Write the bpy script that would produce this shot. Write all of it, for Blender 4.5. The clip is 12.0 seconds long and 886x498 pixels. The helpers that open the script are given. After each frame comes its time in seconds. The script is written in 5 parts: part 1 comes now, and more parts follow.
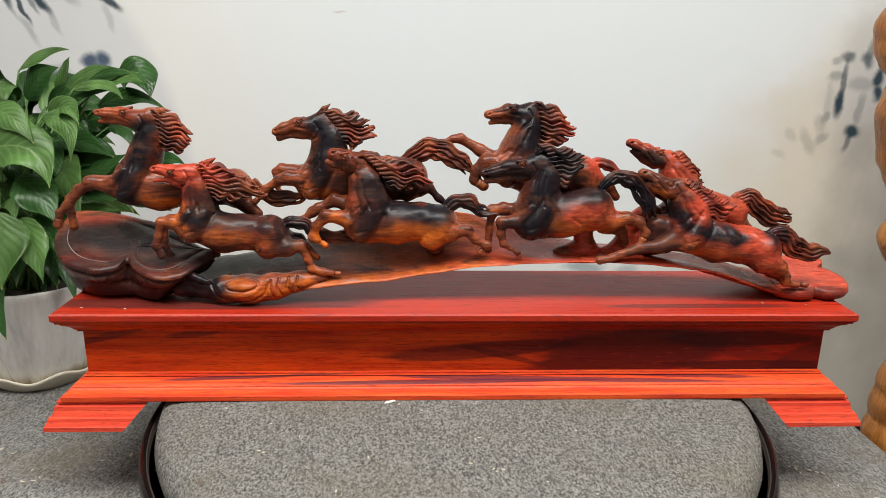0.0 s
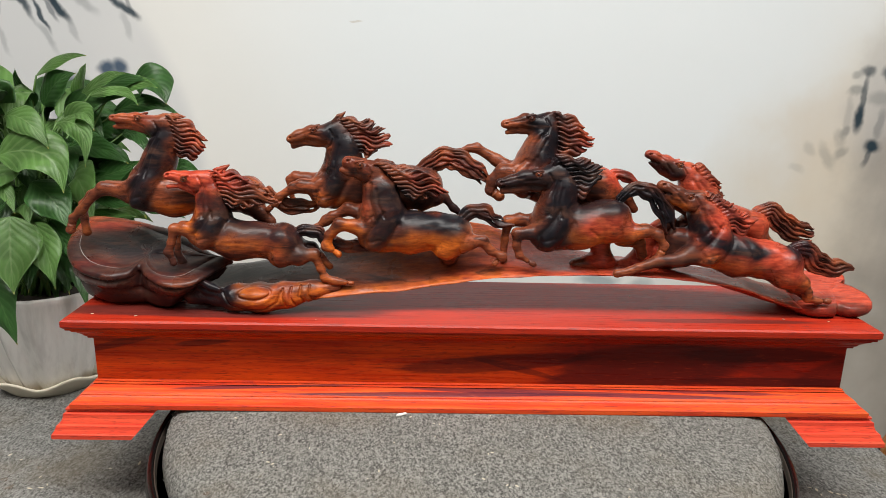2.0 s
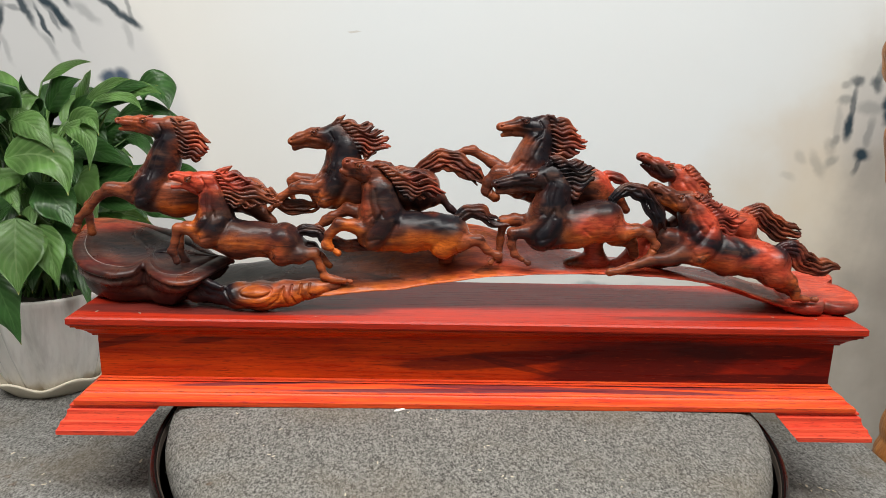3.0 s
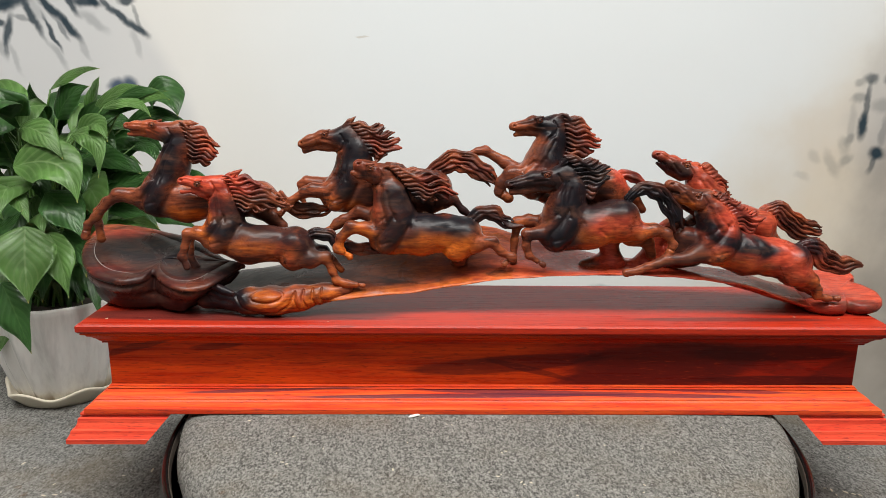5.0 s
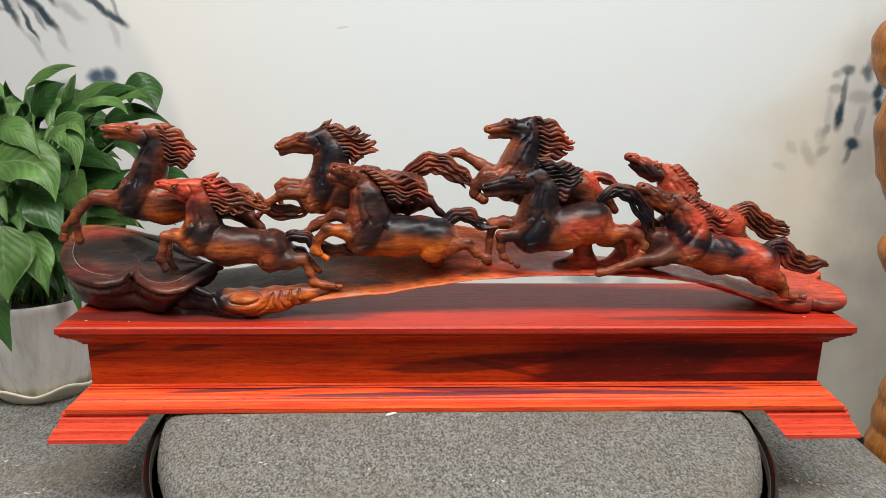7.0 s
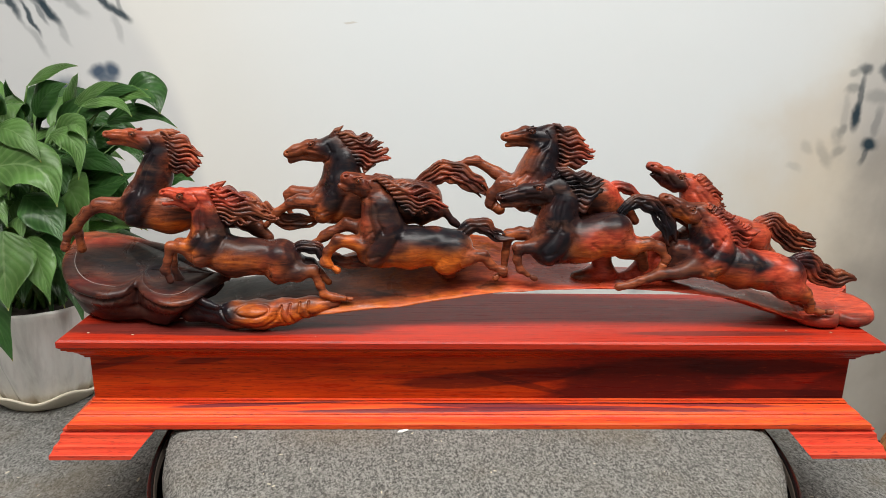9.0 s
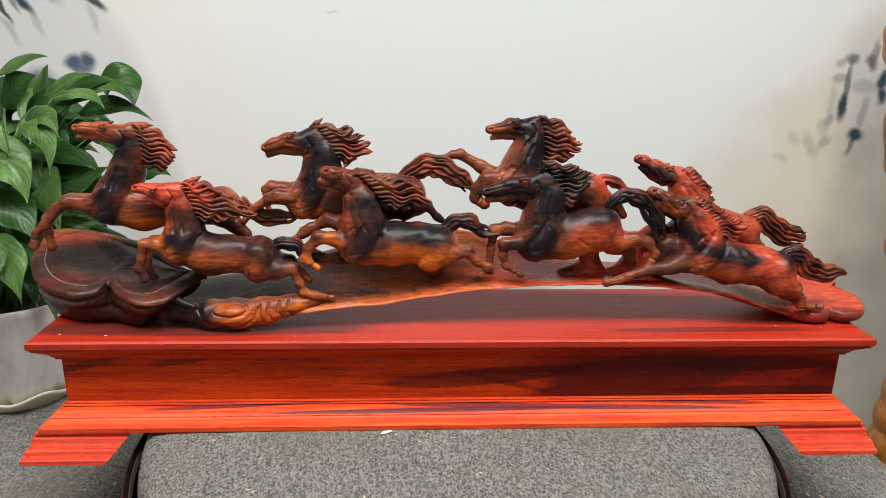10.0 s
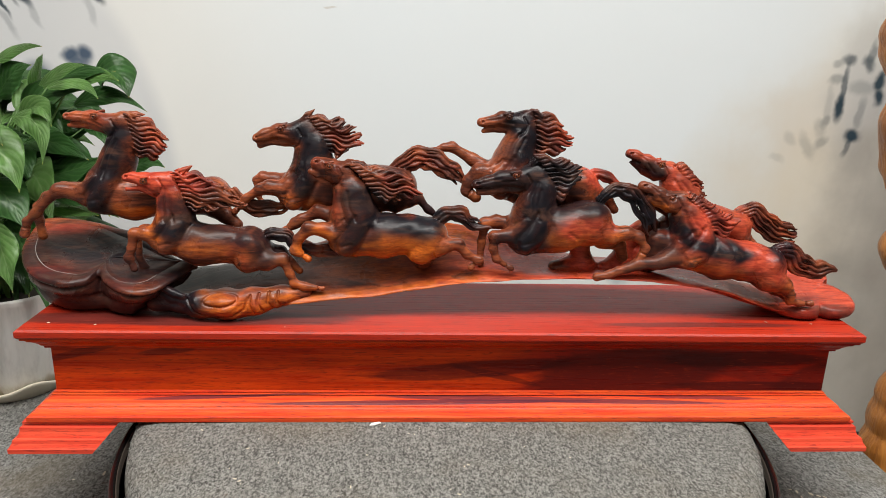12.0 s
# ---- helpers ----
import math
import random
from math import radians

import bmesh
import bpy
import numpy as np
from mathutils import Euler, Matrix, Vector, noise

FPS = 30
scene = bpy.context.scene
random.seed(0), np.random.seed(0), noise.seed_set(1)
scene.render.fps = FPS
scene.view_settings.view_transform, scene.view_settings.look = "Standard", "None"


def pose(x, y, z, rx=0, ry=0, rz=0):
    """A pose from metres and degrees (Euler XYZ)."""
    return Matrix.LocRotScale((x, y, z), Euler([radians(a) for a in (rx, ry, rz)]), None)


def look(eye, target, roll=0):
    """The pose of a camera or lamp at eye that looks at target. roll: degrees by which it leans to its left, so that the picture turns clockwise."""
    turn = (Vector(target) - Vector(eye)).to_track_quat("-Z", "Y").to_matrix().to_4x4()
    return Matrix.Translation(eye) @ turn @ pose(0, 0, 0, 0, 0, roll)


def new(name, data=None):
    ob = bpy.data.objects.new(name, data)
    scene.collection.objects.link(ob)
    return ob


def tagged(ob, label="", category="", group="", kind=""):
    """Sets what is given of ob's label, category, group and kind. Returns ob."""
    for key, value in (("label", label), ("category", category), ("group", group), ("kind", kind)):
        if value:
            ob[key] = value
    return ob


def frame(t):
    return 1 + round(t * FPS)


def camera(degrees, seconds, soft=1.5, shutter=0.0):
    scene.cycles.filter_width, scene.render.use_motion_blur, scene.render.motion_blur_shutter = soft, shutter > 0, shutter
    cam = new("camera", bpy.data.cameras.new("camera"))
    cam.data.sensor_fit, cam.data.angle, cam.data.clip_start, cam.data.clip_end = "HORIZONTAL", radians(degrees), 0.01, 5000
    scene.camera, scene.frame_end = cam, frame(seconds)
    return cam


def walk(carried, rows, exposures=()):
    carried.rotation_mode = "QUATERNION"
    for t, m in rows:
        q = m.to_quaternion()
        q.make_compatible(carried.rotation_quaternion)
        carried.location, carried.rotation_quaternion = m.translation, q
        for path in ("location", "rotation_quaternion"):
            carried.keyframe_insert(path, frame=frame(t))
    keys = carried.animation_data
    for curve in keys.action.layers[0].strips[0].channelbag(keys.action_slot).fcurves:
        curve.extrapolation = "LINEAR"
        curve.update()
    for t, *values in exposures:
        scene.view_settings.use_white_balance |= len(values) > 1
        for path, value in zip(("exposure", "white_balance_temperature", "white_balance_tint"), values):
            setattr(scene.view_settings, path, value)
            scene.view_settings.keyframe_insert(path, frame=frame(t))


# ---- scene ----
cam = camera(64.5, 12.0, 0.45)
PATH = [
    (0, (-0.057, 0.013, 0.345), (0.028, 1.934, -0.205), 0.9),
    (0.5, (-0.054, 0.006, 0.344), (0.027, 1.926, -0.211), 1.6),
    (1, (-0.059, 0.003, 0.341), (0.007, 1.928, -0.198), 2.0),
    (1.5, (-0.062, 0.017, 0.339), (-0.013, 1.945, -0.189), 1.6),
    (2, (-0.06, 0.024, 0.341), (-0.008, 1.955, -0.179), 1.4),
    (2.5, (-0.062, 0.01, 0.337), (0.002, 1.945, -0.167), 1.6),
    (4.5, (-0.053, -0.007, 0.318), (-0.017, 1.944, -0.122), 0.7),
    (5, (-0.066, 0.012, 0.322), (-0.029, 1.957, -0.142), 0.6),
    (5.5, (-0.064, 0.029, 0.329), (-0.012, 1.967, -0.162), 0.7),
    (6, (-0.065, 0.046, 0.332), (0.002, 1.976, -0.186), 0.8),
    (6.5, (-0.057, 0.04, 0.34), (0.019, 1.967, -0.19), 0.7),
    (7, (-0.053, 0.005, 0.348), (0.02, 1.936, -0.168), 0.7),
    (7.2, (-0.056, -0.008, 0.354), (0.018, 1.924, -0.16), 0.8),
    (9, (-0.066, 0.039, 0.364), (0.001, 1.963, -0.179), 1.0),
    (9.5, (-0.059, 0.054, 0.367), (0.026, 1.971, -0.199), 0.9),
    (10, (-0.062, 0.061, 0.364), (0.043, 1.976, -0.204), 1.0),
    (10.5, (-0.06, 0.057, 0.357), (0.05, 1.972, -0.208), 1.4),
    (11, (-0.061, 0.06, 0.355), (0.045, 1.976, -0.208), 1.5),
    (11.5, (-0.051, 0.056, 0.36), (0.058, 1.97, -0.211), 1.5),
    (12, (-0.052, 0.058, 0.356), (0.054, 1.973, -0.211), 1.6),
]
walk(cam, [(t, look(eye, target, roll)) for t, eye, target, roll in PATH])

# ---- light ----
world = bpy.data.worlds.new("world")
world.use_nodes = True
world.node_tree.nodes["Background"].inputs[0].default_value = (0.75, 0.85, 1.0, 1)
world.node_tree.nodes["Background"].inputs[1].default_value = 0.02
scene.world = world


def area_lamp(name, m, sx, sy, watts, colour):
    d = bpy.data.lights.new(name, "AREA")
    d.shape, d.size, d.size_y, d.energy, d.color = "RECTANGLE", sx, sy, watts, colour
    ob = new(name, d)
    ob.matrix_world = m
    return ob


# a wide luminous ceiling panel over the edge of the table and a row of tubes further back
for ly, deep, watts in ((0.02, 0.8, 112.0), (-1.4, 0.12, 14.0)):
    area_lamp("ceiling_panel_glow", pose(0.0, ly, 1.93), 3.2, deep, watts, (1.0, 0.978, 0.938))


# ---- node helpers ----
class Mat:
    """A node material under construction."""

    def __init__(self, name, rough=0.5, metal=0.0, spec=0.5):
        self.m = bpy.data.materials.new(name)
        self.m.use_nodes = True
        self.t = self.m.node_tree
        self.p = self.t.nodes["Principled BSDF"]
        self.p.inputs["Roughness"].default_value = rough
        self.p.inputs["Metallic"].default_value = metal
        self.p.inputs["Specular IOR Level"].default_value = spec
        self.co = self.node("ShaderNodeTexCoord").outputs["Object"]

    def node(self, kind):
        return self.t.nodes.new(kind)

    def plug(self, value, socket):
        if isinstance(value, bpy.types.NodeSocket):
            self.t.links.new(value, socket)
        else:
            socket.default_value = value
        return self

    def mapped(self, scale=(1, 1, 1), loc=(0, 0, 0), rot=(0, 0, 0), co=None):
        n = self.node("ShaderNodeMapping")
        self.plug(co or self.co, n.inputs[0])
        n.inputs["Location"].default_value = loc
        n.inputs["Rotation"].default_value = [radians(a) for a in rot]
        n.inputs["Scale"].default_value = scale
        return n.outputs[0]

    def noise(self, scale, detail=4.0, rough=0.55, co=None, distort=0.0):
        n = self.node("ShaderNodeTexNoise")
        self.plug(co or self.co, n.inputs["Vector"])
        n.inputs["Scale"].default_value, n.inputs["Detail"].default_value = scale, detail
        n.inputs["Roughness"].default_value, n.inputs["Distortion"].default_value = rough, distort
        return n.outputs[0]

    def span(self, value, a, b, lo=0.0, hi=1.0, smooth=True):
        n = self.node("ShaderNodeMapRange")
        n.interpolation_type = "SMOOTHSTEP" if smooth else "LINEAR"
        self.plug(value, n.inputs[0])
        for i, v in enumerate((a, b, lo, hi)):
            n.inputs[i + 1].default_value = v
        return n.outputs[0]

    def math(self, op, a, b=0.0):
        n = self.node("ShaderNodeMath")
        n.operation = op
        self.plug(a, n.inputs[0]).plug(b, n.inputs[1])
        return n.outputs[0]

    def mix(self, fac, a, b):
        n = self.node("ShaderNodeMix")
        n.data_type = "RGBA"
        self.plug(fac, n.inputs[0])
        for v, s in ((a, n.inputs[6]), (b, n.inputs[7])):
            self.plug((*v, 1) if isinstance(v, tuple) else v, s)
        return n.outputs[2]

    def blob(self, x, y, z, rx, ry, rz, turn=0.0, soft=0.5, co=None):
        """1 inside an ellipsoid (turned about the y axis), falling to 0 outside."""
        a = self.mapped(loc=(-x, -y, -z), co=co)
        v = self.mapped(scale=(1 / rx, 1 / ry, 1 / rz), co=self.mapped(rot=(0, turn, 0), co=a))
        n = self.node("ShaderNodeVectorMath")
        n.operation = "LENGTH"
        self.plug(v, n.inputs[0])
        return self.span(n.outputs["Value"], 1.0 + soft, 1.0 - soft)

    def bump(self, height, strength=0.3, distance=0.002):
        n = self.node("ShaderNodeBump")
        n.inputs["Strength"].default_value, n.inputs["Distance"].default_value = strength, distance
        self.plug(height, n.inputs["Height"])
        self.plug(n.outputs[0], self.p.inputs["Normal"])

    def colour(self, c):
        self.plug((*c, 1) if isinstance(c, tuple) else c, self.p.inputs["Base Color"])
        return self


# ---- mesh helpers ----
def part(name, bm, material, parent=None, label="", smooth=False):
    me = bpy.data.meshes.new(name)
    bmesh.ops.recalc_face_normals(bm, faces=bm.faces)
    bm.to_mesh(me)
    bm.free()
    if smooth:
        me.shade_smooth()
    me.materials.append(material)
    ob = new(name, me)
    if parent:
        ob.parent = parent
    if label:
        tagged(ob, label)
    return ob


def loft(rings, bm=None, caps=True):
    """Skin closed rings of equal length; cap both ends."""
    bm = bm or bmesh.new()
    rows = [[bm.verts.new(p) for p in ring] for ring in rings]
    n = len(rows[0])
    for a, b in zip(rows, rows[1:]):
        for i in range(n):
            bm.faces.new((a[i], a[(i + 1) % n], b[(i + 1) % n], b[i]))
    if caps:
        bm.faces.new(rows[0][::-1])
        bm.faces.new(rows[-1])
    return bm


def box(x0, x1, y0, y1, z0, z1, bevel=0.0, bm=None):
    b = bm or bmesh.new()
    made = loft([[(x0, y0, z), (x1, y0, z), (x1, y1, z), (x0, y1, z)] for z in (z0, z1)], b)
    if bevel:
        bmesh.ops.bevel(b, geom=list(b.edges), offset=bevel, segments=2, affect="EDGES", profile=0.6)
    return made


def lathe(profile, centre, n=72, wobble=None):
    rings = []
    for r, z in profile:
        ring = []
        for i in range(n):
            a = 2 * math.pi * i / n
            k = r * (wobble(a, z) if wobble else 1)
            ring.append((centre[0] + k * math.cos(a), centre[1] + k * math.sin(a), centre[2] + z))
        rings.append(ring)
    return loft(rings)


# ---- materials ----
def plaster(name, colour):
    m = Mat(name, 0.85)
    m.colour(m.mix(m.span(m.noise(3.0), 0.3, 0.7), tuple(c * 0.94 for c in colour), colour))
    m.bump(m.noise(180), 0.1, 0.001)
    return m.m


def backdrop_cloth():
    """White wall with a soft ink-wash landscape: a grey hill, brush strokes and a brown-grey shore."""
    m = Mat("ink_painted_backdrop", 0.8, spec=0.2)
    Y = 1.75
    warp = m.node("ShaderNodeVectorMath")
    warp.operation = "MULTIPLY_ADD"
    wn = m.node("ShaderNodeTexNoise")
    m.plug(m.co, wn.inputs["Vector"])
    wn.inputs["Scale"].default_value = 26.0
    m.plug(wn.outputs["Color"], warp.inputs[0])
    warp.inputs[1].default_value = (0.022, 0, 0.022)
    warp.inputs[2].default_value = (-0.011, 0, -0.011)
    add = m.node("ShaderNodeVectorMath")
    m.plug(m.co, add.inputs[0]).plug(warp.outputs[0], add.inputs[1])
    w = add.outputs[0]
    soft = m.noise(2.2, 3)
    wide = m.node("ShaderNodeTexNoise")
    m.plug(m.co, wide.inputs["Vector"])
    wide.inputs["Scale"].default_value, wide.inputs["Detail"].default_value = 4.5, 5.0
    bend = m.node("ShaderNodeVectorMath")
    bend.operation = "MULTIPLY_ADD"
    m.plug(wide.outputs["Color"], bend.inputs[0])
    bend.inputs[1].default_value = (0.36, 0, 0.3)
    m.plug(m.co, bend.inputs[2])
    w2 = m.mapped(loc=(-0.18, 0, -0.15), co=bend.outputs[0])

    def wash(c, x, z, rx, rz, turn, soft, amount, ink, co=w):
        return m.mix(m.math("MULTIPLY", m.blob(x, Y, z, rx, 9.0, rz, turn, soft, co), amount), c, ink)

    def stroke(c, x0, z0, x1, z1, r, k):
        long = 0.5 * math.hypot(x1 - x0, z1 - z0) + r
        turn = math.degrees(math.atan2(z1 - z0, x1 - x0))
        r, long = 1.25 * r, long + 0.3 * r
        return wash(c, 0.5 * (x0 + x1), 0.5 * (z0 + z1), long, r, turn, 0.55, k, (0.02, 0.042, 0.06))

    c = m.mix(m.span(soft, 0.35, 0.7), (0.81, 0.795, 0.75), (0.83, 0.82, 0.785))
    c = wash(c, 0.30, 0.45, 0.80, 0.65, 0, 0.5, 0.85, (0.755, 0.81, 0.84))
    damp = m.math("ADD", m.math("MULTIPLY", m.noise(1.0, 4, 0.6, m.mapped((9, 1, 2.2)), 0.5), 0.5), m.math("MULTIPLY", m.noise(6, 4), 0.5))
    mottle = m.span(damp, 0.35, 0.68, 0.75, 1.0)
    for x, z, rx, rz, turn, soft_edge, k, ink in ((1.25, -0.25, 0.62, 0.72, 0, 0.2, 0.85, (0.70, 0.665, 0.585)),
                                                 (0.93, 0.20, 0.13, 0.10, 20, 0.6, 0.5, (0.66, 0.59, 0.50)),
                                                 (1.02, 0.00, 0.18, 0.20, 20, 0.5, 0.5, (0.74, 0.64, 0.49)),
                                                 (1.28, 0.05, 0.26, 0.46, 6, 0.4, 0.9, (0.36, 0.335, 0.305)),
                                                 (1.07, 0.24, 0.10, 0.12, -20, 0.6, 0.4, (0.55, 0.55, 0.56)),
                                                 (1.45, -0.35, 0.31, 0.66, 0, 0.35, 0.8, (0.27, 0.235, 0.205)),
                                                 (1.16, -0.58, 0.30, 0.42, 0, 0.5, 0.6, (0.38, 0.345, 0.30))):
        mask = m.math("MULTIPLY", m.blob(x, Y, z, rx, 9.0, rz, turn, soft_edge, w2), mottle)
        c = m.mix(m.math("MULTIPLY", mask, k), c, ink)
    # the grey hill
    c = wash(c, -1.05, -0.10, 0.46, 0.72, 0, 0.05, 0.9, (0.63, 0.64, 0.65), None)
    c = wash(c, -0.75, 0.22, 0.10, 0.30, 0, 0.6, 0.35, (0.74, 0.74, 0.73), None)
    # brush strokes high on the hill
    bold = ((-1.074, 0.489, -1.015, 0.502, 0.012, 0.95), (-1.031, 0.511, -0.965, 0.512, 0.010, 0.97), (-0.969, 0.516, -0.917, 0.514, 0.006, 0.95),
              (-1.075, 0.478, -1.048, 0.481, 0.009, 0.95), (-1.020, 0.498, -0.982, 0.424, 0.006, 0.90), (-0.987, 0.511, -0.932, 0.457, 0.008, 0.97),
              (-0.932, 0.457, -0.900, 0.416, 0.008, 0.97), (-0.972, 0.454, -0.943, 0.390, 0.004, 0.92), (-1.052, 0.451, -1.064, 0.408, 0.008, 0.90),
              (-1.064, 0.408, -1.070, 0.373, 0.004, 0.60), (-1.077, 0.446, -1.073, 0.444, 0.006, 0.90), (-0.917, 0.508, -0.894, 0.474, 0.007, 0.90),
              (-0.896, 0.500, -0.848, 0.492, 0.008, 0.95), (-0.860, 0.504, -0.853, 0.492, 0.008, 0.95), (-0.814, 0.480, -0.777, 0.444, 0.006, 0.92),
              (-0.773, 0.446, -0.743, 0.427, 0.007, 0.92),)
    faint = ((-0.842, 0.511, -0.815, 0.475, 0.005, 0.80), (-0.786, 0.497, -0.768, 0.499, 0.007, 0.90), (-0.765, 0.484, -0.751, 0.438, 0.004, 0.50),
              (-0.877, 0.517, -0.875, 0.515, 0.006, 0.90), (-0.811, 0.513, -0.809, 0.513, 0.004, 0.70), (-0.945, 0.452, -0.923, 0.414, 0.004, 0.60),
              (-1.037, 0.459, -1.011, 0.456, 0.004, 0.50), (-0.964, 0.400, -0.934, 0.348, 0.006, 0.30), (-0.877, 0.470, -0.836, 0.436, 0.009, 0.30),
              (-0.896, 0.410, -0.878, 0.371, 0.006, 0.25), (-0.770, 0.424, -0.756, 0.381, 0.007, 0.22), (-1.059, 0.395, -1.043, 0.342, 0.006, 0.25),
              (-1.007, 0.490, -0.984, 0.464, 0.013, 0.25), (-1.084, 0.407, -1.075, 0.373, 0.007, 0.30),)
    for x0, z0, x1, z1, r, k in bold + faint:
        c = stroke(c, x0, z0, x1, z1, r, k)
    for x, z, rx, rz, turn, k in ((-0.815, 0.302, 0.019, 0.014, 0, 0.95), (-0.784, 0.306, 0.017, 0.016, 0, 0.95), (-0.80, 0.288, 0.022, 0.008, 0, 0.8), (-0.897, 0.255, 0.034, 0.028, 30, 0.85), (-0.92, 0.2, 0.03, 0.05, 0, 0.6)):
        c = wash(c, x, z, rx, rz, turn, 0.6, k, (0.05, 0.085, 0.14))
    # leaves of ink on the other side
    for x0, z0, x1, z1, r, k in ((1.003, 0.325, 0.998, 0.232, 0.006, 0.70),
                                (0.997, 0.243, 0.998, 0.210, 0.010, 0.97),
                                (1.061, 0.376, 1.055, 0.326, 0.006, 0.55),
                                (1.052, 0.336, 1.057, 0.326, 0.010, 0.60),
                                (1.092, 0.299, 1.089, 0.281, 0.011, 0.97),
                                (1.094, 0.257, 1.093, 0.247, 0.010, 0.97),
                                (0.998, 0.343, 1.010, 0.342, 0.009, 0.70),
                                (0.975, 0.330, 0.980, 0.331, 0.007, 0.35),
                                (0.973, 0.292, 0.989, 0.295, 0.009, 0.40),
                                (1.030, 0.274, 1.064, 0.272, 0.013, 0.30),
                                (1.045, 0.160, 1.050, 0.158, 0.013, 0.98),
                                (1.047, 0.149, 1.033, 0.115, 0.006, 0.60),
                                (1.057, 0.239, 1.052, 0.186, 0.007, 0.35),
                                (0.968, 0.188, 0.972, 0.197, 0.009, 0.35),
                                (0.965, 0.137, 0.972, 0.144, 0.010, 0.35),
                                (0.970, 0.273, 0.970, 0.176, 0.007, 0.20),
                                (0.885, 0.155, 0.895, 0.145, 0.009, 0.18),
                                (0.855, 0.105, 0.870, 0.100, 0.008, 0.15),
                                (0.925, 0.150, 0.945, 0.115, 0.010, 0.25),
                                (0.952, 0.190, 0.960, 0.165, 0.008, 0.22)):
        c = stroke(c, x0, z0, x1, z1, r, k)
    # far shore low on the wall
    for x, z, rx, rz, k in ((0.39, -0.20, 0.05, 0.014, 0.6), (0.50, -0.215, 0.03, 0.02, 0.45), (0.25, -0.27, 0.09, 0.03, 0.5)):
        c = wash(c, x, z, rx, rz, 0, 0.5, k, (0.16, 0.24, 0.27))
    c = wash(c, -0.232, 0.422, 0.013, 0.0022, 0, 0.4, 0.6, (0.55, 0.52, 0.46))
    m.colour(c)
    m.bump(m.noise(90, 3), 0.05, 0.001)
    return m.m


def stained_wood(name, base, light, dark, streak=0.5, lo=0.5, hi=0.66, shift=0.0, bands=(), flush=()):
    m = Mat(name, 0.3, spec=0.14)
    grain = m.noise(1.0, 6, 0.65, m.mapped((7, 190, 190), (shift, 0, 0)), 0.4)
    figure = m.noise(1.0, 9, 0.68, m.mapped((3.2, 26, 26), (shift * 3, shift, 0), (0, 3, 0)), 1.1)
    c = m.mix(m.span(grain, 0.3, 0.72), base, light)
    for x, z, rx, rz, k, ink in flush:
        mask = m.math("ADD", m.blob(x, 0.77, z, rx, 9.0, rz, 0, 0.6), m.math("MULTIPLY", m.math("SUBTRACT", figure, 0.5), 1.2))
        c = m.mix(m.span(mask, 0.28, 0.8, 0, k), c, ink)
    c = m.mix(m.math("MULTIPLY", m.span(figure, lo, hi), streak), c, dark)
    for x, y, z, rx, ry, rz, turn, k in bands:
        mask = m.blob(x, y, z, rx, ry, rz, turn, 0.6)
        mask = m.span(m.math("ADD", mask, m.math("MULTIPLY", m.math("SUBTRACT", figure, 0.5), 1.3)), 0.32, 0.72, 0, k)
        c = m.mix(mask, c, dark)
    pore = m.noise(1.0, 2, 0.5, m.mapped((70, 900, 800), (shift, 0, 0), (0, 4, 3)), 0.6)
    c = m.mix(m.span(pore, 0.55, 0.70, 0, 0.5), c, dark)
    wisp = m.noise(1.0, 6, 0.7, m.mapped((11, 120, 120), (shift, 2 * shift, 0), (0, 5, 0)), 1.2)
    c = m.mix(m.span(wisp, 0.55, 0.70, 0, 0.3), c, dark)
    c = m.mix(m.span(pore, 0.38, 0.26, 0, 0.16), c, tuple(min(1.0, 1.5 * k + 0.02) for k in light))
    m.colour(c)
    m.plug(m.span(grain, 0.2, 0.8, 0.24, 0.36), m.p.inputs["Roughness"])
    m.bump(m.math("ADD", grain, m.noise(1.0, 3, 0.7, m.mapped((40, 500, 500)))), 0.2, 0.0006)
    return m.m


def felt(name, tint, soiled=0.5):
    """Needle felt: pale and dark fibres lying in all directions, with worn and soiled patches."""
    m = Mat(name, 0.95, spec=0.12)
    lint = [m.noise(1.0, 2, 0.6, m.mapped((330, 760, 520), rot=(0, 0, a)), 0.5) for a in (20, 75, 140)]
    fibre = m.math("MAXIMUM", m.math("MAXIMUM", lint[0], lint[1]), lint[2])
    nap = m.mapped((1, 0.6, 1))
    fine, mid, big = m.noise(420, 4, 0.7, nap), m.noise(75, 4, 0.65, nap), m.noise(7, 4, 0.6)
    fleck = m.noise(1.0, 2, 0.5, m.mapped((260, 150, 300)), 1.5)
    c = m.mix(m.span(fine, 0.32, 0.68), tuple(0.06 * t for t in tint), tuple(0.36 * t for t in tint))
    c = m.mix(m.span(fibre, 0.62, 0.78, 0, 0.35), c, tuple(0.50 * t for t in tint))
    c = m.mix(m.span(fleck, 0.57, 0.70, 0, 0.75), c, tuple(0.045 * t for t in tint))
    c = m.mix(m.span(mid, 0.45, 0.75, 0.0, 0.45), c, tuple(0.15 * t for t in tint))
    c = m.mix(m.span(big, 0.44, 0.74, 0, soiled), c, (0.165, 0.135, 0.095))
    c = m.mix(m.span(m.noise(38, 2), 0.70, 0.78, 0, 0.5), c, (0.13, 0.075, 0.04))
    m.colour(c)
    m.bump(m.math("ADD", fibre, mid), 0.9, 0.003)
    return m.m


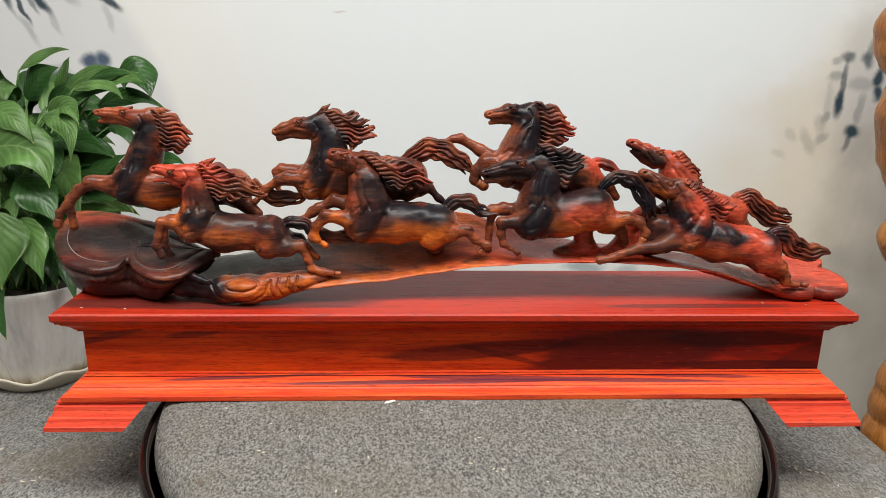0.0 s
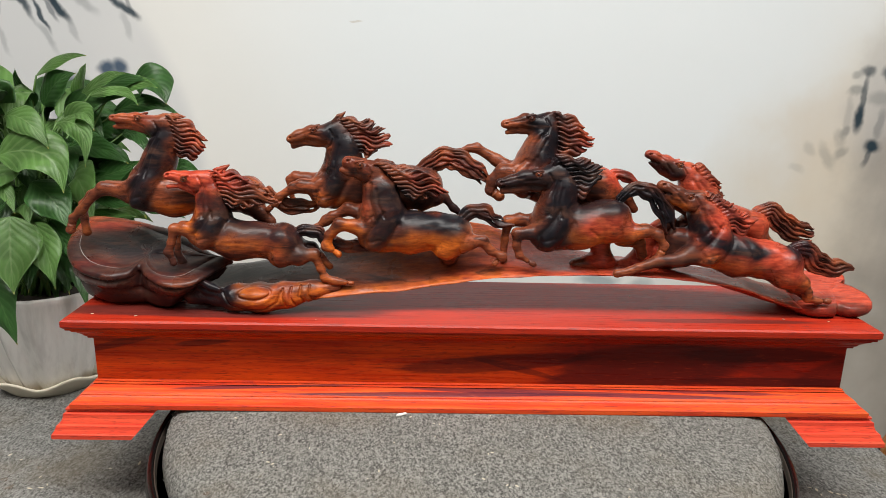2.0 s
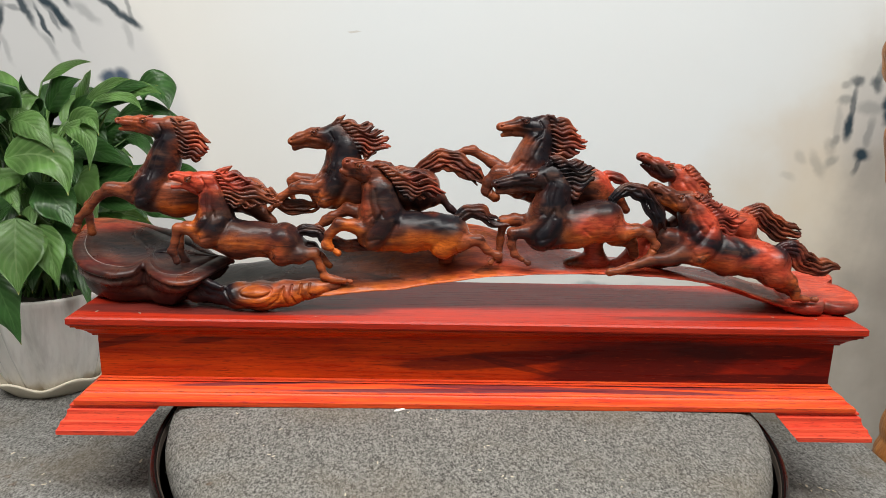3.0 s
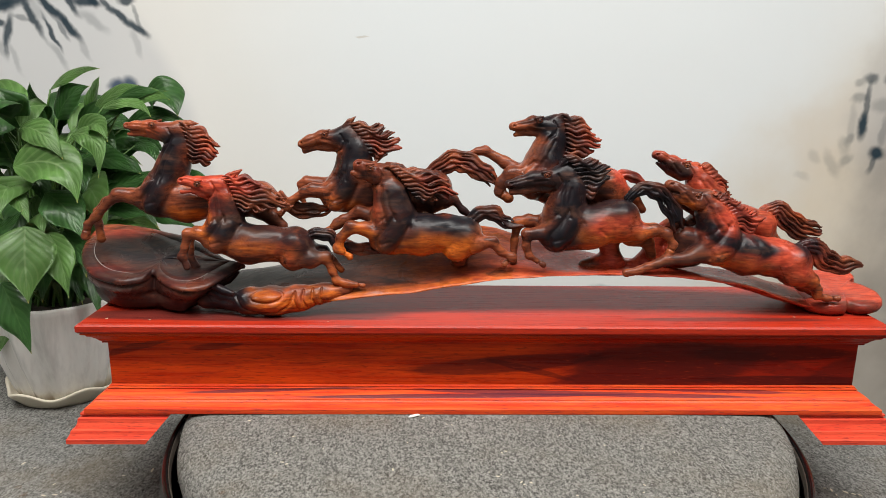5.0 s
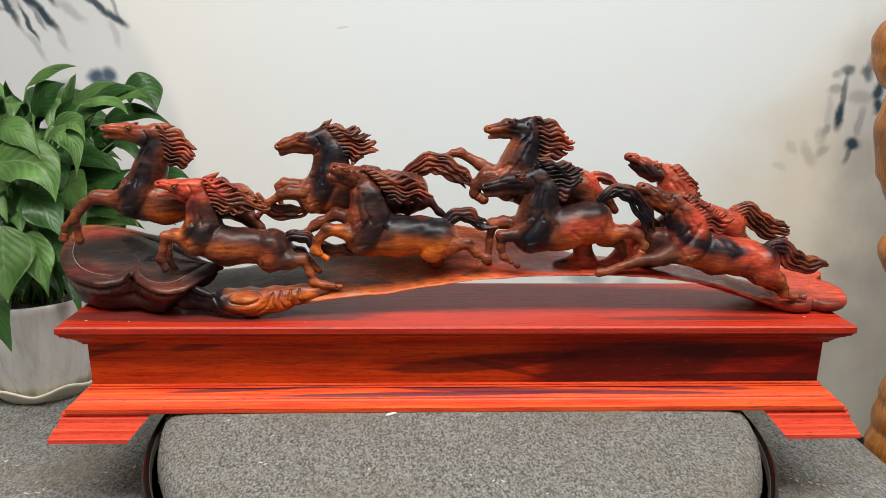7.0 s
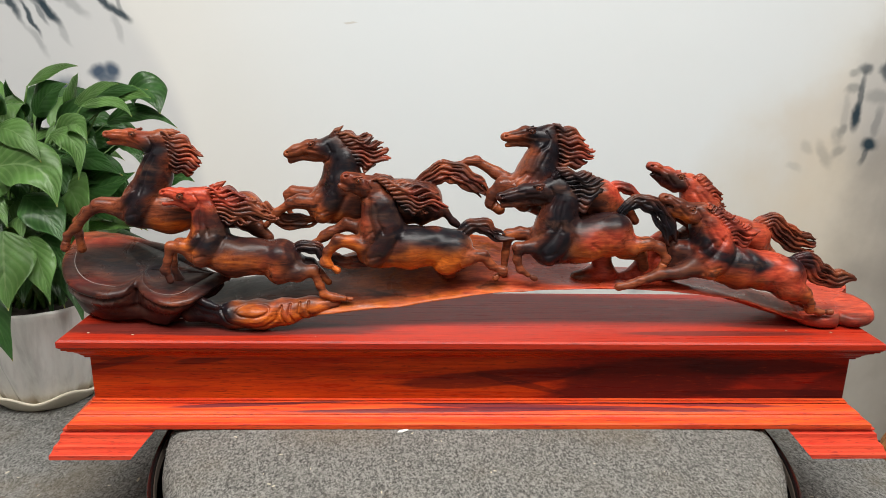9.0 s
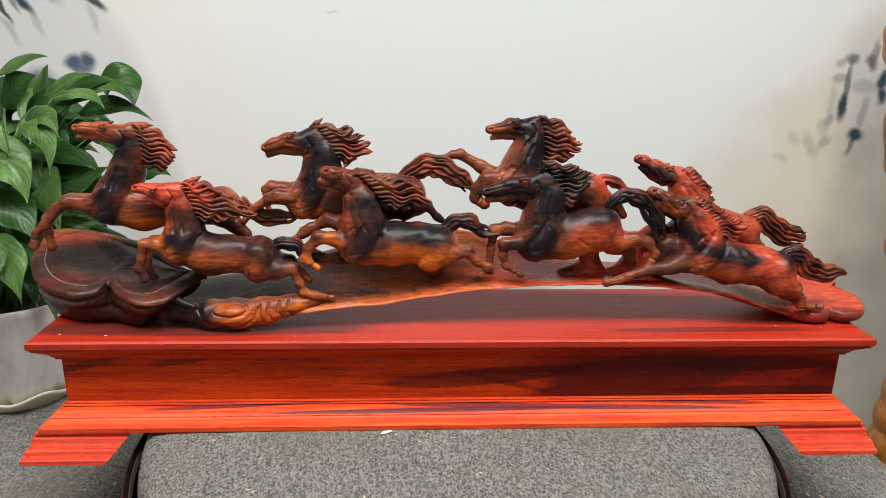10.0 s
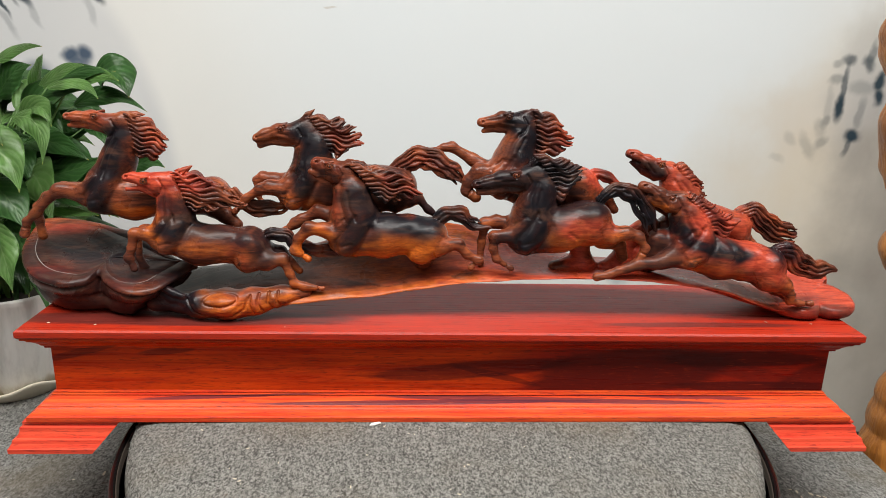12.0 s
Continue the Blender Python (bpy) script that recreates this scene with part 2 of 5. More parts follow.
# unseen front and side walls, kept dark to weaken the light they bounce
WALL = plaster("unseen_dark_wall", (0.20, 0.19, 0.175))
CEILING = plaster("ceiling_paint", (0.8, 0.8, 0.78))
CLOTH = backdrop_cloth()
FLOOR_TILE = plaster("dull_floor", (0.12, 0.11, 0.1))
# first band: shadow of the carved board, painted dark along the back
RED_TOP = stained_wood("red_stained_board", (0.33, 0.018, 0.009), (0.46, 0.035, 0.012), (0.06, 0.018, 0.016), 0.22, 0.55, 0.75, 0.4,
                       [(0.16, 0.885, 0.058, 0.26, 0.006, 1, 0, 0.15), (0.27, 0.776, 0.058, 0.11, 0.007, 1, 0, 0.7), (0.36, 0.80, 0.058, 0.07, 0.008, 1, 0, 0.6), (-0.30, 0.785, 0.058, 0.2, 0.020, 1, 0, 0.8)])
RED_BODY = stained_wood("orange_red_panel", (0.41, 0.021, 0.003), (0.69, 0.070, 0.005), (0.060, 0.006, 0.005), 0.35, 0.55, 0.68, 1.7,
                        [(0.03, 0.77, 0.004, 0.11, 9, 0.010, 5, 0.7), (0.20, 0.77, 0.002, 0.12, 9, 0.034, 8, 0.75), (0.33, 0.77, 0.004, 0.10, 9, 0.010, -14, 0.35), (0.33, 0.77, 0.018, 0.10, 9, 0.009, 0, 0.75), (0.36, 0.77, -0.016, 0.12, 9, 0.006, 0, 0.8), (-0.40, 0.77, 0.024, 0.04, 9, 0.004, 15, 0.55), (-0.31, 0.77, 0.025, 0.03, 9, 0.004, 6, 0.6), (0.055, 0.77, -0.004, 0.05, 9, 0.004, -14, 0.6), (0.42, 0.77, -0.008, 0.05, 9, 0.020, 20, 0.6)],
                        [(0.32, 0.005, 0.26, 0.2, 0.85, (0.27, 0.010, 0.005))])
RED_MOULD = stained_wood("bright_red_moulding", (0.54, 0.035, 0.014), (0.74, 0.102, 0.022), (0.07, 0.018, 0.03), 0.2, 0.6, 0.7, 3.1,
                         [(-0.24, 0.76, -0.0262, 0.11, 9, 0.0013, 1.2, 0.8), (-0.03, 0.76, -0.0300, 0.20, 9, 0.0015, 0.3, 0.85), (0.12, 0.76, -0.0285, 0.20, 9, 0.0016, -0.6, 0.8), (0.25, 0.76, -0.0262, 0.12, 9, 0.0012, -0.8, 0.7)])
RED_FOOT = stained_wood("pinkish_red_foot", (0.58, 0.040, 0.024), (0.78, 0.095, 0.045), (0.12, 0.018, 0.02), 0.3, 0.55, 0.7, 5.3)
FELT = felt("grey_felt_cover", (0.90, 0.88, 0.81))
FELT_DARK = felt("grey_felt_floor", (1.05, 1.04, 0.98), 0.6)
# paler lacquer: the highlight on the rim's inner edge, put into the colour
LIP_SHINE = Mat("lacquer_edge_highlight", 0.35, spec=0.4).colour((0.055, 0.045, 0.036)).m
LACQUER = Mat("dark_lacquer", 0.22, spec=0.25).colour((0.006, 0.004, 0.004)).m

# ---- room ----
FLOOR_Z, CEIL_Z, BACK_Y = -0.775, 1.95, 1.75


def structure(name, bm, material, label):
    return tagged(part(name, bm, material), label, kind="structure")


structure("floor", box(-2.6, 2.6, -2.4, 2.0, FLOOR_Z - 0.1, FLOOR_Z), FLOOR_TILE, "dull dark floor of the showroom")
structure("ceiling", box(-2.6, 2.6, -2.4, 2.0, CEIL_Z, CEIL_Z + 0.1), CEILING, "plain white ceiling")
structure("wall_back", box(-2.4, 2.4, BACK_Y, BACK_Y + 0.1, FLOOR_Z, CEIL_Z), CLOTH, "pale wall with an ink-wash landscape painted on it")
structure("baseboard", box(-2.39, 2.39, BACK_Y - 0.014, BACK_Y - 0.0005, FLOOR_Z, -0.665, 0.003), Mat("black_skirting", 0.4).colour((0.012, 0.012, 0.013)).m, "black skirting along the back wall")
structure("wall_front", box(-2.4, 2.4, -2.3, -2.2, FLOOR_Z, CEIL_Z), WALL, "plain dark wall, unseen, toned down to cut bounced light")
structure("wall_west", box(-2.5, -2.4, -2.3, 1.85, FLOOR_Z, CEIL_Z), WALL, "plain dark wall, unseen, toned down to cut bounced light")
structure("wall_east", box(2.4, 2.5, -2.3, 1.85, FLOOR_Z, CEIL_Z), WALL, "plain dark wall, unseen, toned down to cut bounced light")

# ---- display table covered with felt ----
GROUND = -0.175
table = tagged(new("display_table"), "low display table covered with grey felt", "table")
part("felt_top", box(-1.9, 0.588, -0.1, 1.35, GROUND - 0.03, GROUND, 0.006), FELT_DARK, table)
part("skirt", box(-1.88, 0.575, -0.08, 1.33, FLOOR_Z, GROUND - 0.031), FELT_DARK, table)

# ---- round stand ----
SC = (-0.002, 0.80, 0.0)
stand = tagged(new("round_stand"), "round dark-lacquered stand with a grey felt-covered top", "stand")
part("drum", lathe([(0.30, GROUND + 0.001), (0.325, GROUND + 0.01), (0.345, -0.12), (0.35, -0.10), (0.33, -0.095)], SC, 96), LACQUER, stand, smooth=True)
# the rim: a rounded outer band, a groove and a thin inner lip coloured as its highlight
part("rim", lathe([(0.3535, -0.112), (0.3600, -0.110), (0.3655, -0.100), (0.3675, -0.090), (0.3655, -0.080), (0.3618, -0.0772), (0.3595, -0.0785), (0.3588, -0.0815), (0.3570, -0.084), (0.3540, -0.100)], SC, 140), LACQUER, stand, smooth=True)
part("inner_lip", lathe([(0.3570, -0.090), (0.3587, -0.0812), (0.3584, -0.0798), (0.3577, -0.0797), (0.3572, -0.0808), (0.3560, -0.090)], SC, 140), LIP_SHINE, stand, "thin edge inside the rim, paler to show a highlight", smooth=True)
part("felt_cushion", lathe([(0.336, -0.112), (0.347, -0.092), (0.3495, -0.074), (0.346, -0.060), (0.336, -0.0512), (0.317, -0.0475), (0.2, -0.0460), (0.02, -0.0460)], SC, 120), FELT, stand, "grey felt-covered round top", smooth=True)

# ---- display base ----
HX, FY, BY = 0.4325, 0.772, 0.889


def frame_rings(profile, ends=1.0):
    """Rings round the plinth that stand out by p, and by ends * p at its two ends."""
    return [[(-HX - ends * p, FY - p, z), (HX + ends * p, FY - p, z), (HX + ends * p, BY + p, z), (-HX - ends * p, BY + p, z)] for p, z in profile]


base = tagged(new("display_plinth"), "long red-stained wooden display plinth with moulded edges and bracket feet", "plinth")
part("top_board", loft(frame_rings([(0.016, 0.047), (0.0215, 0.0475), (0.0235, 0.050), (0.0235, 0.056), (0.0215, 0.058)])), RED_TOP, base)
part("cornice", loft(frame_rings([(0.001, 0.0300), (0.0042, 0.0302), (0.0046, 0.0322), (0.0066, 0.0338), (0.0082, 0.0362), (0.0122, 0.0398), (0.0158, 0.0418), (0.0168, 0.0436), (0.0203, 0.0450), (0.0206, 0.0469)])), RED_BODY, base)
part("panel", loft(frame_rings([(0, -0.0215), (0, 0.0299)])), RED_BODY, base)
part("lower_moulding", loft(frame_rings([(0.012, -0.0459), (0.028, -0.0459), (0.0285, -0.0450), (0.0285, -0.0400), (0.0265, -0.0388), (0.0225, -0.0372), (0.0190, -0.0352), (0.0175, -0.0338), (0.0172, -0.0326), (0.0140, -0.0304), (0.0100, -0.0284), (0.0062, -0.0268), (0.0040, -0.0260), (0.0052, -0.0250), (0.0048, -0.0243), (0.0026, -0.0238), (0.0032, -0.0230), (0.0030, -0.0224), (0.0, -0.0216)], 0.74)), RED_MOULD, base)


def foot(sx, back):
    prof = [(0.0378, -0.0782), (0.0393, -0.0772), (0.0393, -0.0720), (0.0385, -0.0712), (0.0360, -0.0670), (0.0350, -0.0632), (0.0318, -0.0622), (0.0295, -0.0560), (0.0290, -0.0516), (0.0262, -0.0508), (0.0250, -0.0492), (0.0268, -0.0482), (0.0268, -0.0460)]
    rings = []
    for p, z in prof:
        k = (z + 0.078) / 0.032
        xi, yi = 0.385 - 0.028 * k, 0.042 - 0.028 * k + 0.018
        pts = [(xi, -p), (HX + p, -p), (HX + p, yi), (HX - 0.005, yi), (HX - 0.005, 0.012), (xi + 0.036, 0.012)]
        rings.append([(sx * x, (BY - y) if back else (FY + y), z) for x, y in pts])
    return loft(rings)


for sx in (-1, 1):
    for back in (False, True):
        part("foot", foot(sx, back), RED_FOOT, base)

# ---- carved group of eight galloping horses ----
STEP = 0.00076


def net(f, origin, h):
    """A quad skin on the zero level of the field f (surface nets)."""
    s = f < 0
    c = sum(s[a:f.shape[0] - 1 + a, b:f.shape[1] - 1 + b, d:f.shape[2] - 1 + d].astype(np.int8) for a in (0, 1) for b in (0, 1) for d in (0, 1))
    cell = np.argwhere((c > 0) & (c < 8))
    ident = np.full(c.shape, -1, np.int64)
    ident[tuple(cell.T)] = np.arange(len(cell))
    total, count = np.zeros((len(cell), 3)), np.zeros(len(cell))
    for axis in range(3):
        for a in (0, 1):
            for b in (0, 1):
                lo = [0, 0, 0]
                lo[(axis + 1) % 3], lo[(axis + 2) % 3] = a, b
                hi = list(lo)
                hi[axis] = 1
                v0, v1 = f[tuple((cell + lo).T)], f[tuple((cell + hi).T)]
                cross = (v0 < 0) != (v1 < 0)
                t = np.where(cross, v0 / np.where(cross, v0 - v1, 1), 0)
                place = cell + np.array(lo, float)
                place[:, axis] += t
                total[cross] += place[cross]
                count += cross
    verts = np.array(origin) + h * total / count[:, None]
    quads = []
    for axis in range(3):
        u, v = (axis + 1) % 3, (axis + 2) % 3
        n = [slice(None)] * 3
        m = list(n)
        n[axis], m[axis] = slice(0, -1), slice(1, None)
        edge = np.argwhere(s[tuple(n)] != s[tuple(m)])
        edge = edge[(edge[:, u] > 0) & (edge[:, v] > 0) & (edge[:, u] < c.shape[u]) & (edge[:, v] < c.shape[v])]
        du, dv = np.zeros(3, int), np.zeros(3, int)
        du[u], dv[v] = 1, 1
        q = np.stack([ident[tuple((edge - a * du - b * dv).T)] for a, b in ((1, 1), (0, 1), (0, 0), (1, 0))], 1)
        flip = ~s[tuple(edge.T)]
        q[flip] = q[flip][:, ::-1]
        quads.append(q)
    return verts, np.concatenate(quads)


def along(line, s):
    """The place at 0..1 along a polyline."""
    pts = np.array(line, float)
    d = np.concatenate([[0], np.cumsum(np.linalg.norm(np.diff(pts, axis=0), axis=1))])
    return np.array([np.interp(s * d[-1], d, pts[:, i]) for i in range(3)])


class Horse:
    """A horse grown from tapered limbs that melt into one another; millimetres from its barrel."""

    def __init__(self, origin, step=STEP, size=1.0):
        self.size, self.step, self.eyeballs, self.hairs, self.relief = size, step, [], [], []
        self.origin, self.add, self.less, self.late, self.spots = np.array(origin), [], [], [], ((), (), ())
        self.rng = np.random.default_rng(int(1000 * abs(origin[0])) + 7)

    def chain(self, pts, melt):
        for a, b in zip(pts, pts[1:]):
            self.add.append((np.array(a[:3]), np.array(b[:3]), a[3], b[3], melt))

    def leg(self, pts):
        """A leg: the chain of its bones, knobs at the joints, and a flared hoof with a groove above it."""
        pts = [(*q[:3], q[3] * (1 if i < 3 else 0.86)) for i, q in enumerate(pts)]
        self.chain(pts, 4)
        p = [np.array(q, float) for q in pts]
        for q in p[2:-1]:
            self.add.append((q[:3] + (-0.25 * q[3], 0, 0.1 * q[3]), q[:3] + (0.3 * q[3], 0, 0), q[3] * 0.82, q[3] * 0.78, 2))
        a, b = p[-2], p[-1]
        way = (b - a)[:3] / max(1e-6, np.linalg.norm((b - a)[:3]))
        r = b[3]
        self.less += [(b[:3] - way * 0.5 * r + r * 1.25 * np.cross(way, (math.cos(t), math.sin(t), 0.3)), b[:3] - way * 0.5 * r + r * 1.25 * np.cross(way, (math.cos(t + 0.5), math.sin(t + 0.5), 0.3)), 1.3, 1.3, 0.6) for t in np.arange(0, 6.2, 0.5)]
        self.late.append((b[:3] + way * 0.1 * r, b[:3] + way * 1.0 * r, r * 0.92, r * 1.08, 0.6))

    def muscles(self, body, neck, head):
        """Shoulder, haunch, cheek, the cords of the neck and the folds between them, on both flanks."""
        (b0, b1), n0, n1 = (np.array(body[0]), np.array(body[-1])), np.array(neck[0]), np.array(neck[-1])
        cheek = np.array(head[1])
        for side in (1, -1):
            o = lambda p, dx, k, dz: p[:3] + (dx, -side * k * p[3], dz)
            r = b0[3]
            self.add.append((o(b0, 0.35 * r, 0.5, 0.55 * r), o(b0, -0.25 * r, 0.62, -0.35 * r), 0.44 * r, 0.5 * r, 3))
            self.add.append((o(b0, -0.5 * r, 0.45, 0.35 * r), o(b0, -0.65 * r, 0.4, -0.3 * r), 0.36 * r, 0.4 * r, 3))
            r = b1[3]
            self.add.append((o(b1, -0.1 * r, 0.5, 0.3 * r), o(b1, 0.1 * r, 0.5, -0.4 * r), 0.46 * r, 0.44 * r, 6))
            self.add.append((cheek[:3] + (0, -side * 0.5 * cheek[3], -2), cheek[:3] + (-1, -side * 0.5 * cheek[3], -3), 0.62 * cheek[3], 0.55 * cheek[3], 1.5))
            tip, mid = np.array(head[-1]), np.array(head[2])
            self.less.append((tip[:3] + (0, -side * 0.85 * tip[3], 1.5), tip[:3] + (1.6, -side * 0.9 * tip[3], 2), 1.7, 1.1, 0.6))
            self.add.append((tip[:3] + (2.6, -side * 0.7 * tip[3], 3.0), tip[:3] + (3.2, -side * 0.7 * tip[3], 0.5), 1.4, 1.2, 1))
            self.add.append((cheek[:3] + (-2, -side * 0.72 * cheek[3], 1.5), mid[:3] + (-5, -side * 0.75 * mid[3], -0.5), 1.5, 1.0, 1.5))
        x, z, r = b0[0], b0[2], b0[3]
        fold = self.fold
        fold([(x + 0.55 * r, z + 0.75 * r), (x + 0.1 * r, z + 0.1 * r), (x - 0.2 * r, z - 0.55 * r)], 0.34 * r, -1.9)
        fold([(x + 0.95 * r, z + 0.55 * r), (x + 0.62 * r, z - 0.1 * r), (x + 0.2 * r, z - 0.8 * r)], 0.13 * r, 1.7)
        fold([(x + 0.25 * r, z + 1.15 * r), (x - 0.2 * r, z + 0.45 * r), (x - 0.62 * r, z - 0.05 * r), (x - 0.6 * r, z - 0.5 * r)], 0.11 * r, 2.0)
        fold([(x - 0.55 * r, z + 0.75 * r), (x - 0.75 * r, z + 0.25 * r)], 0.2 * r, -1.3)
        fold([(x - 0.25 * r, z + 1.0 * r), (x - 0.75 * r, z + 0.55 * r)], 0.09 * r, 1.4)
        fold([(x + 0.05 * r, z - 0.15 * r), (x - 0.45 * r, z - 0.3 * r)], 0.08 * r, 1.1)
        x, z, r = b1[0], b1[2], b1[3]
        fold([(x + 0.1 * r, z + 0.45 * r), (x + 0.05 * r, z - 0.3 * r)], 0.42 * r, -1.0)
        fold([(x - 0.85 * r, z + 0.5 * r), (x - 0.75 * r, z - 0.1 * r), (x - 0.35 * r, z - 0.75 * r)], 0.2 * r, 0.9)
        fold([(x + 0.5 * r, z + 0.1 * r), (x + 0.55 * r, z - 0.2 * r), (x + 0.3 * r, z - 0.6 * r)], 0.14 * r, 0.6)
        fold([(x - 1.25 * r, z - 0.35 * r), (x - 0.85 * r, z - 0.62 * r)], 0.1 * r, 1.0)
        # the neck: two cords with a groove between, and a fold behind the jaw
        a, b = n1[[0, 2]], b0[[0, 2]] + (0, 0.8 * b0[3])
        u = (b - a) / max(1e-6, np.linalg.norm(b - a))
        v = np.array((u[1], -u[0])) * (1 if u[1] < 0 else -1)
        at = lambda s, k: tuple(a + (b - a) * s + v * k * (n1[3] + (n0[3] - n1[3]) * s))
        fold([at(0.1, 0.15), at(0.45, 0.3), at(0.95, 0.15)], 2.0, 1.5)
        fold([at(0.2, 0.5), at(0.6, 0.62), at(1.0, 0.5)], 3.0, -1.0)
        fold([at(0.25, -0.2), at(0.6, -0.12), at(0.95, -0.3)], 1.8, 1.2)
        c = cheek[[0, 2]]
        q = cheek[3]
        fold([(c[0] + 0.35 * q, c[1] + 0.5 * q), (c[0] + 0.75 * q, c[1] - 0.2 * q), (c[0] + 0.45 * q, c[1] - 0.95 * q), (c[0] - 0.2 * q, c[1] - 1.25 * q)], 1.3, 1.6)
        tip, mid = np.array(head[-1])[[0, 2]], np.array(head[2])[[0, 2]]
        fold([tuple(c + (-0.7 * q, -0.1 * q)), tuple(mid + (0, -1.5))], 1.5, 1.1)
        fold([tuple(mid + (-1, 2.2)), tuple(tip + (4, 2.6))], 1.3, 0.7)

    def fold(self, pts, wide, deep):
        """A carved valley (deep over 0) or swell along a line of the flank."""
        self.relief.append((pts, wide, deep))

    def ears(self, pts):
        a, b = (np.array(p, float) for p in pts)
        for side in (1, -1):
            m = np.array([1, side, 1])
            self.add.append((a[:3] * m, (0.5 * a + 0.5 * b)[:3] * m, a[3] * 0.7, a[3] * 0.95, 2))
            self.add.append(((0.5 * a + 0.5 * b)[:3] * m, (1.15 * b - 0.15 * a)[:3] * m, a[3] * 0.95, b[3] * 0.4, 1))
            self.less.append(((0.6 * a + 0.4 * b)[:3] * m + (0, -3.2 * side * np.sign(-a[1] or 1), 0.5), b[:3] * m + (0, -2 * side * np.sign(-a[1] or 1), 0), 1.3, 0.8, 1))

    def eyes(self, p, half):
        p = np.array(p, float)
        for side in (1, -1):
            c = p + (0, -side * half, 0)
            self.less.append((c + (0, -side * 1.2, 0), c + (0.6, -side * 1.2, 0), 4.0, 3.6, 0.8))
            self.add.append((c + (-4.5, side * 2.4, 2.6), c + (4.0, side * 2.2, 4.2), 1.2, 1.3, 1.5))
            self.eyeballs.append(c + (0, side * 1.9, 0))

    def eye_meshes(self):
        """Each eye: a ball with a pupil, inside a carved ring."""
        out = []
        for c in self.eyeballs:
            side = -1 if c[1] > 0 else 1
            for centre, size, dark in ((c, 2.3, 0.25), (c + (0, -1.8 * side, 0), 1.05, 1.2)):
                rings = [[centre + size * np.array((math.cos(t) * math.sin(u), math.cos(u), math.sin(t) * math.sin(u))) for t in np.linspace(0, 2 * math.pi, 15)[:-1]] for u in np.linspace(0.2, math.pi - 0.2, 8)]
                out.append((rings, dark, True))
            path = [c + np.array((3.3 * math.cos(t), -0.9 * side, 2.5 * math.sin(t) + 0.5 * math.cos(t))) for t in np.linspace(0, 2 * math.pi, 25)]
            rings = []
            for k, p in enumerate(path):
                o = (p - c) * (1, 0, 1)
                o /= np.linalg.norm(o)
                rings.append([p + 0.7 * (o * math.cos(u) + np.array((0, side, 0)) * math.sin(u)) for u in np.linspace(0, 2 * math.pi, 8)[:-1]])
            out.append((rings, 0.45, False))
        made = []
        for rings, dark, closed in out:
            v, q = skin_rings(rings)
            s = np.zeros((len(v), 4))
            s[:, 0] = dark
            made.append((v * 0.001 * self.size + self.origin, q, s))
        return made

    def cut(self, pts):
        a, b = pts
        for k in (-5, 0, 5):
            self.less.append((np.array(a[:3]) + (0, k, 0), np.array(b[:3]) + (0, k, 0), a[3], b[3] * 0.7, 0.8))

    def strand(self, path, r, phase, waves, amp, side):
        """One lock of hair that sways about a path, blunt until near its end."""
        pts = []
        for i, p in enumerate(path):
            t = i / (len(path) - 1)
            w = math.sin(2 * math.pi * (waves * t + phase)) * amp * min(1, 3 * t)
            pts.append((*(p + side[i] * w + np.array((0, 0.5 * w, 0))), max(1.0, r * min(1, 0.55 + 3 * t) * (1 + 0.12 * math.sin(7 * t + 9 * phase)) * (1 - 0.5 * t ** 4))))
        for a, b in zip(pts, pts[1:]):
            self.hairs.append((np.array(a[:3]), np.array(b[:3]), a[3], b[3], 0.45))

    def hair(self, root, tip, n, r):
        """A mane: locks from a line along the crest, gathered by threes into flame-like tips."""
        size = np.linalg.norm(np.mean(tip, 0) - np.mean(root, 0))
        wide = 0.5 * (np.linalg.norm(np.subtract(root[0], root[-1])) + np.linalg.norm(np.subtract(tip[0], tip[-1])))
        n = round(wide / 2.5) + 1
        waves, phase, r = max(1.2, size / 25), self.rng.uniform(0, 1), 0.72 * wide / (n - 1)
        clumps = max(4, round(n / 2.7))
        reach = [self.rng.uniform(0.92, 1.08) for _ in range(clumps)]
        curl = [self.rng.uniform(0.5, 4.5) for _ in range(clumps)]
        lift = [self.rng.uniform(-2.0, 1.5) for _ in range(clumps)]
        for dy, m, first, short in ((-8.0, n, 0.0, 1.0), (-1.5, n - 1, 0.5, 0.97), (5.5, n, 0.0, 0.93)):
            for i in range(m):
                s = (i + first) / (n - 1)
                g = min(clumps - 1, int(s * clumps))
                middle = (g + 0.5) / clumps
                a, b = along(root, s) + (0, dy, 0), along(tip, 0.5 * s + 0.5 * middle)
                b = a + (b - a) * reach[g] * short * self.rng.uniform(0.9, 1.02) + (0, dy * 0.25 + lift[g], curl[g])
                broad = along(tip, s) + (0, dy * 0.8 + lift[g], 0)
                mid = 0.45 * a + 0.55 * (a + (broad - a) * 0.9) + (0, 0, 0.02 * size - 0.6 * curl[g])
                path = [(1 - t) ** 2 * a + 2 * t * (1 - t) * mid + t * t * b for t in np.linspace(0, 1, 16)]
                out = np.cross(b - a, (0, 1, 0))
                out = out / np.linalg.norm(out)
                deep = np.array((0, (1.2 if i % 2 else -1.2) + self.rng.uniform(-0.6, 0.6), 0))
                self.strand([p + deep for p in path], r * (1.0 if dy < -5 else 1.3) * self.rng.uniform(0.85, 1.2), phase + 0.25 * s + self.rng.uniform(-0.03, 0.03), waves, self.rng.uniform(1.9, 2.7), [out] * 16)

    def tail(self, line, n):
        """A tail: parallel locks round a line of (x, y, z, half width), gathered into tips."""
        rows = smooth_rows(line, 26)
